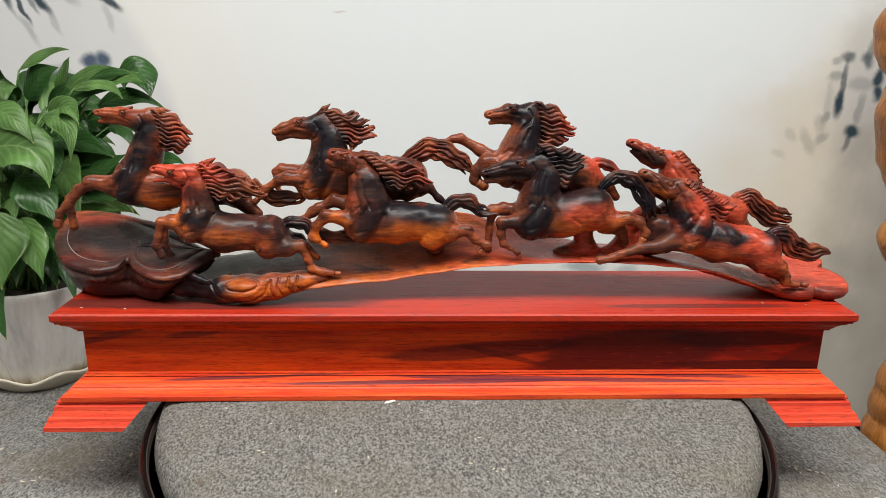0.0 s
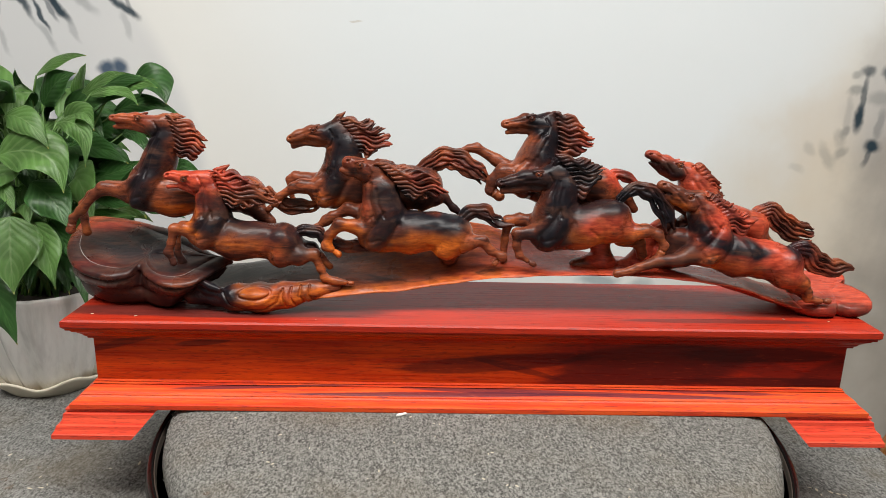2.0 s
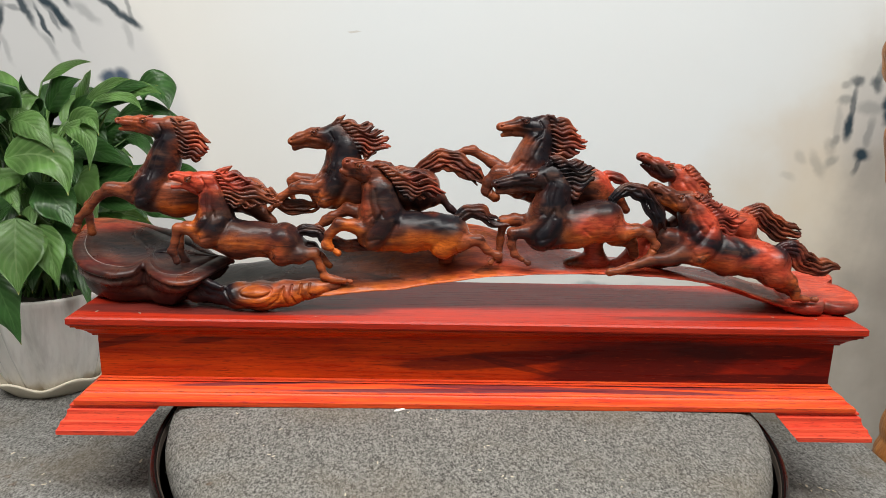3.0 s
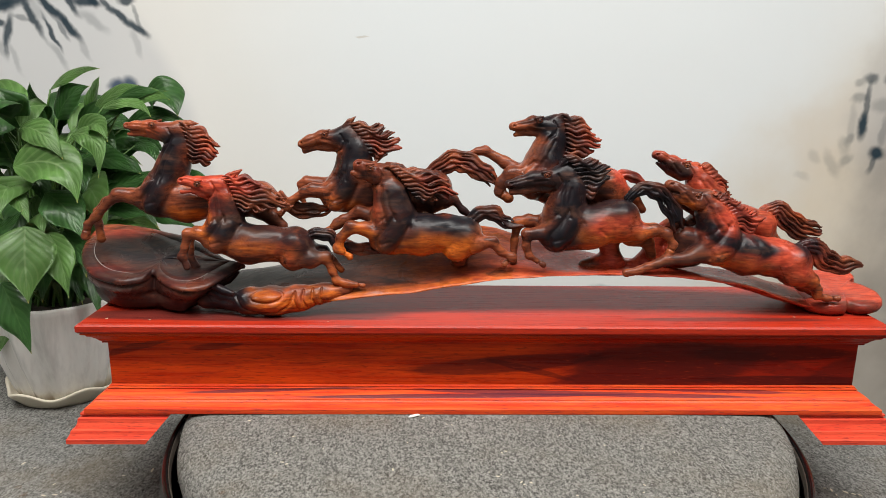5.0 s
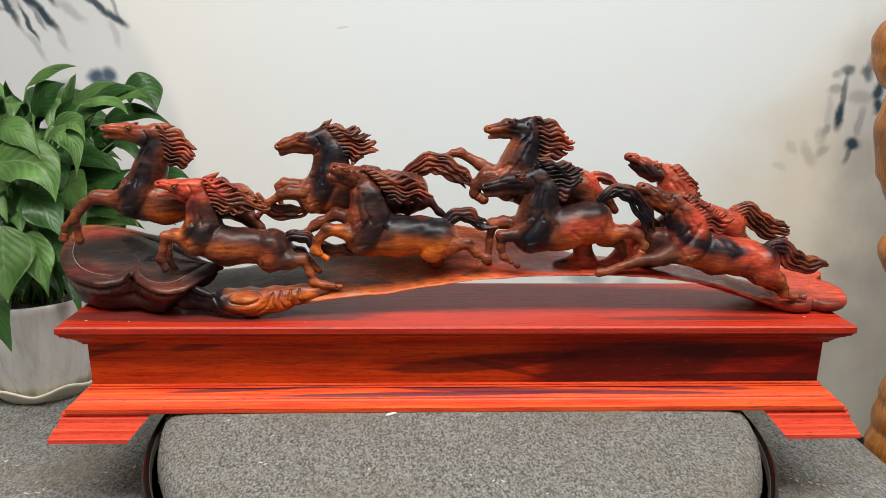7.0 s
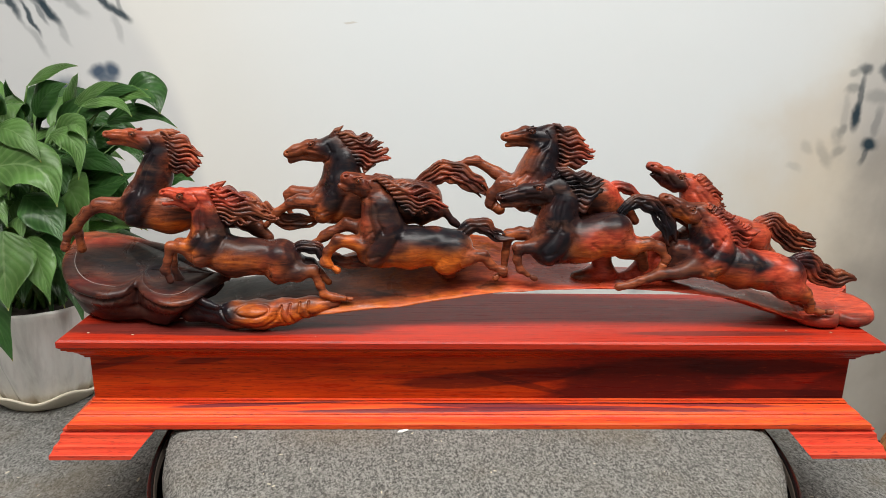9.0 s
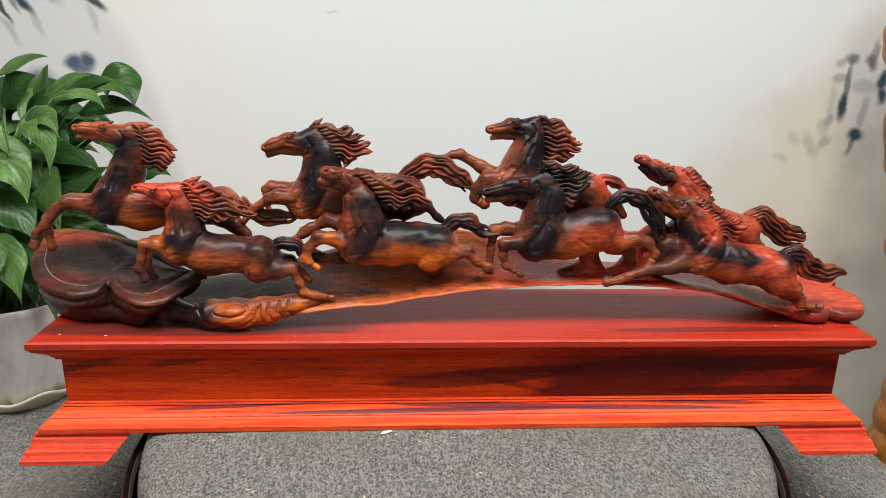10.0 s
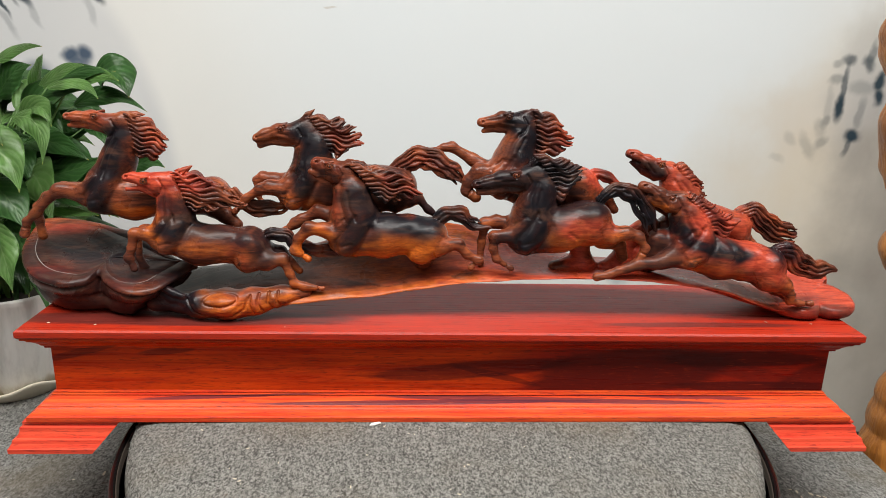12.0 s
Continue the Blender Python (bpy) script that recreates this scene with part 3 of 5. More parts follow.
        size = np.sum(np.linalg.norm(np.diff(rows[:, :3], axis=0), axis=1))
        way = np.gradient(rows[:, :3], axis=0)
        out = np.cross(way, (0, 1, 0))
        out /= np.linalg.norm(out, axis=1)[:, None]
        phase, n = self.rng.uniform(0, 1), max(5, round(2 * np.mean(rows[:, 3]) / 2.5) + 1)
        clumps = max(3, round(n / 2.5))
        cutoff = [self.rng.integers(0, 5) for _ in range(clumps)]
        for dy, m, first in ((-4.5, n, 0.0), (0.0, n - 1, 0.5), (4.5, n, 0.0)):
            for i in range(m):
                q = 2 * (i + first) / (n - 1) - 1
                g = min(clumps - 1, int((q + 1) / 2 * clumps))
                middle = 2 * (g + 0.5) / clumps - 1
                stop = 26 - cutoff[g]
                bow = dy * math.sqrt(max(0.1, 1 - 0.8 * q * q)) + (0.9 if i % 2 else -0.9)
                path = []
                for k in range(stop):
                    t = k / (stop - 1)
                    qq = q + (0.75 * (middle - q)) * max(0, (t - 0.7) / 0.3) ** 1.5
                    path.append(rows[k, :3] + out[k] * qq * rows[k, 3] * 0.88 + (0, bow * (1 - 0.4 * t) * max(0.8, rows[k, 3] / 8.5), 0))
                r = 0.72 * 2 * np.mean(rows[:, 3]) / (n - 1)
                self.strand(path, r * self.rng.uniform(0.9, 1.2), phase + 0.12 * q + self.rng.uniform(-0.02, 0.02), size / 24, self.rng.uniform(0.9, 1.5), out)
        for p, q in zip(rows[:-4], rows[1:-3]):
            self.hairs.append((p[:3], q[:3], 0.36 * p[3], 0.36 * q[3], 1))

    def tint(self, dark, red, orange):
        self.spots = (dark, red, orange)

    def skin(self):
        every, step = self.add + self.late + self.hairs, self.step
        lo = np.min([np.minimum(a - ra, b - rb) for a, b, ra, rb, k in every], 0) * 0.001 - 0.0055
        hi = np.max([np.maximum(a + ra, b + rb) for a, b, ra, rb, k in every], 0) * 0.001 + 0.0055
        n = np.ceil((hi - lo) / step).astype(int) + 1
        axes = [lo[i] + step * np.arange(n[i]) for i in range(3)]
        f = np.full(n, 0.02, np.float32)
        flat = 1000 * axes[0][:, None], 1000 * axes[2][None, :]
        relief = np.zeros((n[0], n[2]))
        for pts, wide, deep in self.relief:
            near = np.full(relief.shape, 1e9)
            for (x0, z0), (x1, z1) in zip(pts, pts[1:]):
                near = np.minimum(near, off_line(flat[0], flat[1], x0, z0, x1, z1))
            relief += deep * np.exp(-(near / wide) ** 2)
        bare = f
        for items, sign in ((self.add, 1), (self.less, -1), (self.late, 1), (self.hairs, 1)):
            if items is self.hairs:
                bare = f.copy()
            if items is self.less:
                f += (0.001 * relief[:, None, :]).astype(np.float32)
            for a, b, ra, rb, k in items:
                a, b, ra, rb, k = a * 0.001, b * 0.001, ra * 0.001, rb * 0.001, k * 0.001
                reach = max(ra, rb) + k + 0.0025
                i0 = np.maximum(0, ((np.minimum(a, b) - reach - lo) / step).astype(int))
                i1 = np.minimum(n, ((np.maximum(a, b) + reach - lo) / step).astype(int) + 2)
                if np.any(i1 <= i0):
                    continue
                cut = tuple(slice(p, q) for p, q in zip(i0, i1))
                x, y, z = (axes[i][cut[i]].reshape([-1 if j == i else 1 for j in range(3)]) for i in range(3))
                ab = b - a
                t = np.clip(((x - a[0]) * ab[0] + (y - a[1]) * ab[1] + (z - a[2]) * ab[2]) / max(1e-12, ab @ ab), 0, 1)
                d = np.sqrt((x - a[0] - t * ab[0]) ** 2 + (y - a[1] - t * ab[1]) ** 2 + (z - a[2] - t * ab[2]) ** 2) - (ra + t * (rb - ra))
                old = f[cut]
                if sign < 0:
                    h = np.maximum(k - np.abs(old + d), 0) / k
                    f[cut] = np.maximum(old, -d) + h * h * k / 4
                else:
                    h = np.maximum(k - np.abs(old - d), 0) / k
                    f[cut] = np.minimum(old, d) - h * h * k / 4
        x, y, z = (1000 * axes[i].reshape([-1 if j == i else 1 for j in range(3)]) for i in range(3))
        for wave, deep in ((34, 0.28), (22, 0.24), (13, 0.12)):
            for _ in range(2):
                d = self.rng.normal(size=3)
                d *= 2 * math.pi / wave / np.linalg.norm(d)
                f += (0.001 * deep * np.sin(d[0] * x + d[1] * y + d[2] * z + self.rng.uniform(0, 6))).astype(np.float32)
        verts, quads = net(f, lo, step)
        vx, vy, vz = (1000 * verts).T
        wx = vx + 3.5 * np.sin(vz / 9 + vx / 17 + 1) + 2 * np.sin(vz / 4.1 + vy / 6)
        wz = vz + 2.5 * np.sin(vx / 13 + vy / 9) + 1.2 * np.sin(vx / 5.3 - vz / 7)
        shade = []
        for spots in self.spots:
            v = np.zeros(len(verts))
            for x0, z0, x1, z1, r, w in spots:
                q = off_line(wx, wz, x0, z0, x1, z1) / r
                v = np.maximum(v, w * np.clip(1.25 - 0.54 * q, 0, 1) ** 1.5)
            shade.append(v)
        # the hair is stained dark, with redder tips here and there
        cell = np.clip(np.rint((verts - lo) / step).astype(int), 0, n - 1)
        hairy = np.clip(bare[tuple(cell.T)] / 0.0025, 0, 1)
        shade[0] = np.maximum(shade[0], hairy * (0.42 + 0.22 * np.sin(wx / 7 + wz / 11)))
        shade[2] *= 1 - 0.6 * hairy
        shade.append(np.zeros(len(verts)))
        return verts * self.size + self.origin, quads, np.stack(shade, 1)


def off_line(x, z, x0, z0, x1, z1):
    """The distance from a stretch of line in the plane of the flank."""
    dx, dz = x1 - x0, z1 - z0
    t = np.clip(((x - x0) * dx + (z - z0) * dz) / max(1e-9, dx * dx + dz * dz), 0, 1)
    return np.hypot(x - x0 - t * dx, z - z0 - t * dz)


def smooth_rows(rows, n):
    """Rows of numbers glided through at n even steps."""
    rows = np.array(rows, float)
    out = []
    for u in np.linspace(0, len(rows) - 1, n):
        i = min(int(u), len(rows) - 2)
        t = u - i
        p = [rows[min(max(j, 0), len(rows) - 1)] for j in (i - 1, i, i + 1, i + 2)]
        out.append(0.5 * (2 * p[1] + (p[2] - p[0]) * t + (2 * p[0] - 5 * p[1] + 4 * p[2] - p[3]) * t * t + (3 * p[1] - p[0] - 3 * p[2] + p[3]) * t ** 3))
    return np.array(out)


def skin_rings(rings):
    """Verts and quads of a closed skin over rings of equal length, its ends drawn together."""
    rings = [np.array(r, float) for r in rings]
    rings = [np.tile(rings[0].mean(0), (len(rings[0]), 1))] + rings + [np.tile(rings[-1].mean(0), (len(rings[0]), 1))]
    n = len(rings[0])
    i = np.arange(n)
    quads = [np.stack([k * n + i, k * n + (i + 1) % n, (k + 1) * n + (i + 1) % n, (k + 1) * n + i], 1) for k in range(len(rings) - 1)]
    return np.concatenate(rings), np.concatenate(quads)


def wood_spots(verts, groups):
    shade = []
    for spots in groups:
        v = np.zeros(len(verts))
        for x, y, rx, ry, w in spots:
            q = np.hypot((verts[:, 0] - x) / rx, (verts[:, 1] - y) / ry)
            v = np.maximum(v, w * np.clip(1.5 - q, 0, 1))
        shade.append(v)
    shade.append(np.zeros(len(verts)))
    return np.stack(shade, 1)


def slab():
    """The bowed board under the hooves: x, front y and z, back y and z, thickness."""
    rows = [(-0.335, 0.800, 0.075, 0.880, 0.085, 0.012),
            (-0.28, 0.783, 0.074, 0.885, 0.093, 0.014),
            (-0.22, 0.780, 0.080, 0.887, 0.106, 0.013),
            (-0.15, 0.782, 0.085, 0.888, 0.124, 0.010),
            (-0.08, 0.785, 0.091, 0.888, 0.139, 0.008),
            (0.0, 0.785, 0.1035, 0.888, 0.147, 0.007),
            (0.08, 0.785, 0.1098, 0.885, 0.126, 0.0062),
            (0.16, 0.785, 0.1112, 0.884, 0.1090, 0.006),
            (0.21, 0.786, 0.1093, 0.878, 0.1055, 0.006),
            (0.26, 0.787, 0.1040, 0.874, 0.1005, 0.0065),
            (0.31, 0.789, 0.0955, 0.872, 0.0925, 0.0075),
            (0.37, 0.792, 0.076, 0.872, 0.079, 0.009),
            (0.42, 0.805, 0.067, 0.872, 0.073, 0.008)]
    rings = []
    for x, yf, zf, yb, zb, th in smooth_rows(rows, 180):
        ring = []
        for j in range(44):
            a = 2 * math.pi * j / 44
            u, w = math.cos(a), math.sin(a)
            u, w = math.copysign(abs(u) ** 0.35, u), math.copysign(abs(w) ** 0.75, w)
            k = 0.5 - 0.5 * u
            y, z = yf + (yb - yf) * k, zf + (zb - zf) * k
            z += 0.004 * math.sin(math.pi * k) * math.sin(31 * x + 5 * k) - 0.5 * th + 0.5 * th * w * (1 - 0.55 * abs(u) ** 6)
            y += 0.0016 * noise.noise((x * 28, 3.1, k)) * (1 if k < 0.5 else 4)
            z += 0.0012 * noise.noise((x * 40, y * 60, 0.5 + w))
            ring.append((x, y, z))
        rings.append(ring)
    return skin_rings(rings)


def cloud(outline, profile, tilt, hollow=0.0, n=260):
    """A cloud-shaped block: a scalloped outline, skinned over a moulded profile of (inset, z)."""
    line = smooth_rows(list(outline) + [outline[0]], n + 1)[:-1]
    centre = line.mean(0)
    k = n // 4
    plain = np.stack([np.convolve(np.concatenate([line[-k:, i], line[:, i], line[:k, i]]), np.ones(2 * k // 2 + 1) / (2 * k // 2 + 1), "same")[k:-k] for i in (0, 1)], 1)
    plain = centre + (plain - centre) * 1.16
    rings = []
    for inset, z in profile:
        ring = []
        low = hollow * 2 * min(1, max(0, (0.090 - z) / 0.02))
        for i, p in enumerate(line * (1 - 0.75 * low) + plain * 0.75 * low):
            d = centre - p
            under = hollow * max(0, 0.096 - z) * np.clip((p[0] + 0.335) / 0.04, 0, 1)
            q = p + d * min(0.97, (inset + under * 2 + (0.0017 * abs(math.sin(math.pi * i / 11)) if 0.081 < z < 0.0935 else 0.0)) / np.linalg.norm(d))
            ring.append((*q, z + tilt * max(0, (z - 0.062) / 0.04) * (q[1] - 0.78) + 0.0009 * noise.noise((q[0] * 55, q[1] * 55, z * 90))))
        rings.append(ring)
    return skin_rings(rings)


herd = []
# rear row, reaching over the cloud-shaped end
h = Horse((-0.350, 0.828, 0.1806), STEP, 0.973)
h.chain([(-31, 0, 9, 23.5), (0, 0, 0, 21.6), (44, 0, 5, 20.2), (87, 0, 5, 22.3)], 9)
h.chain([(-23, 0, 21, 22.7), (-12, 0, 46, 17.3), (-5, 0, 67, 13.8), (-3, 0, 84, 11.1)], 9)
h.chain([(-4, 0, 87, 11.1), (-17, 0, 84, 10.5), (-37, 0, 90, 7.2), (-53, 0, 91, 5.9), (-63, 0, 91, 5.2)], 5)
h.chain([(-24, 0, 79, 5.9), (-43, 0, 82, 3.3), (-62, 0, 82, 2.3)], 3)
h.muscles([(-31, 0, 9, 23.5), (87, 0, 5, 22.3)], [(-23, 0, 21, 22.7), (-3, 0, 84, 11.1)], [(-4, 0, 87, 11.1), (-17, 0, 84, 10.5), (-37, 0, 90, 7.2), (-63, 0, 91, 5.2)])
h.leg([(-30, -6, 1, 17.4), (-48, -9, 9, 11.3), (-77, -10, 11, 7.9), (-89, -10, 4, 6.0), (-104, -10, -13, 5.3), (-107, -10, -16, 6.0), (-116, -10, -25, 5.3), (-119, -10, -34, 6.0)])
h.leg([(-39, 8, 4, 14.9), (-83, 12, 8, 7.5), (-101, 12, -1, 5.4), (-114, 12, -13, 4.8), (-114, 12, -29, 4.8), (-113, 12, -41, 6.2)])
h.chain([(88, -4, 0, 17.5), (102, -8, -14, 9.4), (115, -8, -26, 5.4), (118, -8, -42, 4.8)], 5)
h.ears([(1, -5, 94, 3.2), (16, -7, 94, 1.6)])
h.eyes((-31, 0, 93), 10.8)
h.cut([(-69, 0, 86, 2.7), (-49, 0, 86, 2.1)])
h.hair([(1, 0, 96), (7, 0, 78), (8, 0, 52)], [(32, 0, 83), (44, 0, 66), (46, 0, 59), (29, 0, 44)], 9, 3.7)
h.tail([(108, 0, 12, 6.1), (118, 0, 1, 7.5), (134, 0, -7, 8.8), (157, 0, -8, 8.2), (174, 0, -3, 4.8)], 5)
h.tint([(-8, 71, -14, 51, 16, 0.92), (-14, 51, -26, 26, 16, 0.92), (-26, 26, -35, 2, 16, 0.92), (-2, 43, -16, 36, 12, 0.70), (-35, 9, -78, 9, 13, 0.42), (-78, 9, -107, -12, 13, 0.42), (11, 6, 78, 10, 18, 0.35), (96, -18, 96, -18, 20, 0.60), (-119, -26, -119, -26, 13, 0.50), (8, 82, 15, 52, 11, 0.35)], [(-36, 88, -36, 88, 30, 0.35), (18, 83, 38, 53, 13, 0.45)], [(-11, -9, 22, -13, 9, 0.75), (4, 30, 4, 30, 6, 0.50)])
herd += [h.skin(), *h.eye_meshes()]

# rear row
h = Horse((-0.134, 0.828, 0.1961), STEP, 0.973)
h.chain([(-36, 0, -2, 23.0), (0, 0, 0, 25.1), (44, 0, 1, 25.8), (72, 0, 3, 24.5)], 9)
h.chain([(-25, 0, 4, 25.7), (-20, 0, 25, 22.8), (-20, 0, 47, 17.3), (-24, 0, 64, 13.3)], 9)
h.chain([(-25, 0, 72, 9.9), (-39, 0, 62, 11.3), (-58, 0, 64, 8.3), (-73, 0, 59, 6.6), (-82, 0, 56, 5.6)], 5)
h.chain([(-41, 0, 53, 6.6), (-60, 0, 53, 4.0), (-79, 0, 48, 3.0)], 3)
h.muscles([(-36, 0, -2, 23.0), (72, 0, 3, 24.5)], [(-25, 0, 4, 25.7), (-24, 0, 64, 13.3)], [(-25, 0, 72, 9.9), (-39, 0, 62, 11.3), (-58, 0, 64, 8.3), (-82, 0, 56, 5.6)])
h.leg([(-36, -8, -4, 14.8), (-67, -11, 3, 8.0), (-79, -11, 0, 6.0), (-96, -11, -11, 5.0), (-101, -11, -18, 5.4), (-106, -11, -23, 4.7)])
h.leg([(-48, 8, 5, 10.9), (-80, 11, 10, 6.5), (-86, 11, 6, 5.5), (-87, 11, -8, 4.1), (-84, 11, -17, 4.1)])
h.leg([(75, -4, -6, 20.4), (88, -4, -8, 10.9), (98, -4, -8, 5.4), (109, -4, -21, 4.1), (118, -4, -28, 4.1)])
h.ears([(-31, -5, 77, 3.9), (-20, -5, 87, 1.6)])
h.eyes((-54, 0, 68), 10.9)
h.cut([(-89, 0, 51, 2.8), (-70, 0, 52, 2.1)])
h.hair([(-26, 0, 81), (-14, 0, 68), (-1, 0, 43)], [(6, 0, 77), (30, 0, 65), (36, 0, 50), (12, 0, 35)], 10, 3.7)
h.tail([(63, 0, 19, 5.4), (76, 0, 26, 9.4), (91, 0, 36, 12.1), (108, 0, 37, 12.8), (125, 0, 29, 12.2), (142, 0, 17, 10.2), (156, 0, 5, 6.8)], 7)
h.tint([(-35, 68, -9, 47, 15, 0.95), (-22, 45, -31, 12, 16, 0.95), (-25, 75, 5, 62, 15, 0.55), (-10, -2, 17, -5, 18, 0.60), (17, 29, 74, 23, 18, 0.60), (71, -5, 105, -18, 18, 0.80), (-54, 68, -74, 59, 14, 0.35), (23, -15, 71, -18, 15, 0.50)], [(78, 30, 105, 41, 9, 0.40), (105, 41, 139, 23, 9, 0.40), (11, 56, 31, 49, 14, 0.50), (-74, -1, -74, -1, 12, 0.30)], [(-47, -8, -17, -14, 10, 0.50), (-84, -1, -64, -2, 7, 0.15)])
herd += [h.skin(), *h.eye_meshes()]

# rear row, neck upright
h = Horse((0.0879, 0.828, 0.2039), STEP, 0.973)
h.chain([(-31, 0, 7, 23.9), (0, 0, 0, 25.3), (35, 0, 1, 24.7), (54, 0, -1, 23.3)], 9)
h.chain([(-29, 0, 13, 23.8), (-20, 0, 32, 21.6), (-15, 0, 51, 16.1), (-11, 0, 67, 13.4)], 9)
h.chain([(-10, 0, 76, 10.0), (-18, 0, 72, 10.7), (-37, 0, 74, 7.7), (-50, 0, 71, 6.3), (-60, 0, 70, 5.7)], 5)
h.chain([(-23, 0, 64, 6.0), (-41, 0, 64, 4.0), (-58, 0, 61, 3.0)], 3)
h.muscles([(-31, 0, 7, 23.9), (54, 0, -1, 23.3)], [(-29, 0, 13, 23.8), (-11, 0, 67, 13.4)], [(-10, 0, 76, 10.0), (-18, 0, 72, 10.7), (-37, 0, 74, 7.7), (-60, 0, 70, 5.7)])
h.leg([(-44, -6, 12, 13.5), (-61, -8, 15, 10.1), (-73, -8, 4, 7.4), (-76, -8, -6, 6.8), (-70, -8, -10, 6.8)])
h.leg([(-47, 8, 15, 11.0), (-68, 10, 27, 6.8), (-92, 10, 41, 5.4), (-101, 10, 40, 4.8), (-112, 10, 37, 4.1)])
h.chain([(56, 0, -2, 20.6), (90, 6, -15, 7.0), (101, 6, -29, 4.9)], 5)
h.ears([(-9, -5, 82, 3.3), (1, -5, 85, 1.7)])
h.eyes((-31, 0, 78), 10.9)
h.cut([(-66, 0, 65, 2.8), (-48, 0, 66, 2.1)])
h.hair([(-4, 0, 85), (1, 0, 67), (0, 0, 40)], [(23, 0, 76), (43, 0, 58), (48, 0, 47), (26, 0, 35)], 10, 3.8)
h.tail([(59, 0, 5, 5.5), (69, 0, 11, 5.5), (81, 0, 14, 5.5), (91, 0, 9, 4.8), (103, 0, 0, 4.8), (113, 0, -6, 4.1)], 4)
h.tint([(-20, 74, -6, 57, 16, 1.00), (-6, 57, -15, 41, 16, 1.00), (-4, 80, 1, 47, 11, 0.70), (-34, -1, 42, -8, 16, 0.60), (-69, 12, -74, -7, 12, 0.50), (-83, 36, -62, 19, 10, 0.35), (-40, 63, -40, 63, 7, 0.40)], [(24, 67, 42, 47, 18, 0.50), (68, 13, 97, 7, 15, 0.75), (-32, 26, -8, 23, 11, 0.30)], [(-60, 73, -34, 78, 8, 0.22), (13, 70, 42, 50, 10, 0.40)])
herd += [h.skin(), *h.eye_meshes()]

# rear row, last
h = Horse((0.3039, 0.828, 0.1601), STEP, 0.973)
h.chain([(-28, 0, 9, 21.0), (0, 0, 0, 21.8), (23, 0, -2, 20.4)], 9)
h.chain([(-27, 0, 12, 21.6), (-41, 0, 30, 18.7), (-54, 0, 48, 15.2), (-62, 0, 61, 12.4)], 9)
h.chain([(-63, 0, 65, 11.0), (-75, 0, 65, 11.0), (-91, 0, 75, 8.2), (-103, 0, 81, 6.5), (-110, 0, 83, 5.8)], 5)
h.chain([(-79, 0, 58, 6.2), (-93, 0, 65, 4.1), (-109, 0, 75, 2.7)], 3)
h.muscles([(-28, 0, 9, 21.0), (23, 0, -2, 20.4)], [(-27, 0, 12, 21.6), (-62, 0, 61, 12.4)], [(-63, 0, 65, 11.0), (-75, 0, 65, 11.0), (-91, 0, 75, 8.2), (-110, 0, 83, 5.8)])
h.leg([(-46, -4, 17, 13.9), (-76, -6, 29, 7.6), (-100, -6, 40, 6.2), (-111, -6, 45, 5.5), (-124, -6, 47, 4.8)])
h.chain([(-49, 4, 6, 12.6), (-62, 4, -11, 14.1), (-73, 0, -26, 16.2), (-76, -4, -39, 16.9)], 5)
h.chain([(-85, -8, -36, 16.8), (-60, -6, -32, 18.3), (-53, -4, -18, 14.0)], 5)
h.chain([(-130, -8, -52, 9), (-114, -8, -47, 13), (-109, -8, -30, 9), (-103, -6, -13, 10), (-80, -2, 0, 12)], 6)
h.chain([(-176, -8, -19, 8), (-140, -8, -16, 4.6), (-110, -8, -17, 6.5)], 5)
h.chain([(-190, -8, -52, 8), (-158, -8, -47, 14), (-160, -8, -32, 9), (-166, -8, -16, 12)], 8)
h.chain([(23, 4, -5, 18.4), (48, 4, -26, 8.5), (66, 4, -49, 5.7)], 5)
h.ears([(-63, -5, 72, 3.4), (-53, -5, 70, 1.7)])
h.eyes((-75, 0, 73), 11.2)
h.cut([(-117, 0, 78, 2.9), (-100, 0, 74, 2.1)])
h.hair([(-59, 0, 73), (-46, 0, 55), (-38, 0, 33)], [(-42, 0, 69), (-21, 0, 51), (-13, 0, 32), (-27, 0, 20)], 9, 3.5)
h.tail([(22, 0, 6, 6.3), (33, 0, 16, 9.1), (46, 0, 17, 11.2), (60, 0, 4, 14.1), (78, 0, -6, 14.1), (96, 0, -9, 12.0), (106, 0, -3, 5.6)], 8)
h.tint([(-115, 74, -96, 67, 9, 0.85), (-96, 67, -78, 63, 9, 0.85), (-62, -10, -52, -30, 17, 0.95), (-36, 32, -36, 32, 8, 0.30), (-57, 63, -22, 32, 7, 0.35)], [(-159, -57, -117, -52, 14, 0.95), (-114, -46, -103, -13, 15, 0.9), (-170, -46, -174, -18, 15, 0.9), (-117, -52, -92, -42, 14, 0.95), (-63, -11, -54, -33, 11, 0.50), (-107, 83, -56, 52, 32, 0.55), (-56, 52, -34, 10, 32, 0.55), (-34, 10, 21, 3, 32, 0.55), (33, 18, 101, -7, 21, 0.30)], [(49, 4, 94, -7, 10, 0.35)])
herd += [h.skin(), *h.eye_meshes()]

# front row, red head
h = Horse((-0.273, 0.797, 0.139))
h.chain([(-27, 0, 11, 21.2), (0, 0, 0, 21.3), (26, 0, 1, 18.7), (53, 0, -2, 22.6)], 9)
h.chain([(-28, 0, 16, 21.8), (-24, 0, 34, 17.2), (-25, 0, 51, 13.3), (-27, 0, 65, 10.7)], 9)
h.chain([(-26, 0, 71, 9.4), (-39, 0, 67, 10.1), (-53, 0, 70, 7.2), (-64, 0, 72, 5.6), (-71, 0, 72, 5.0)], 5)
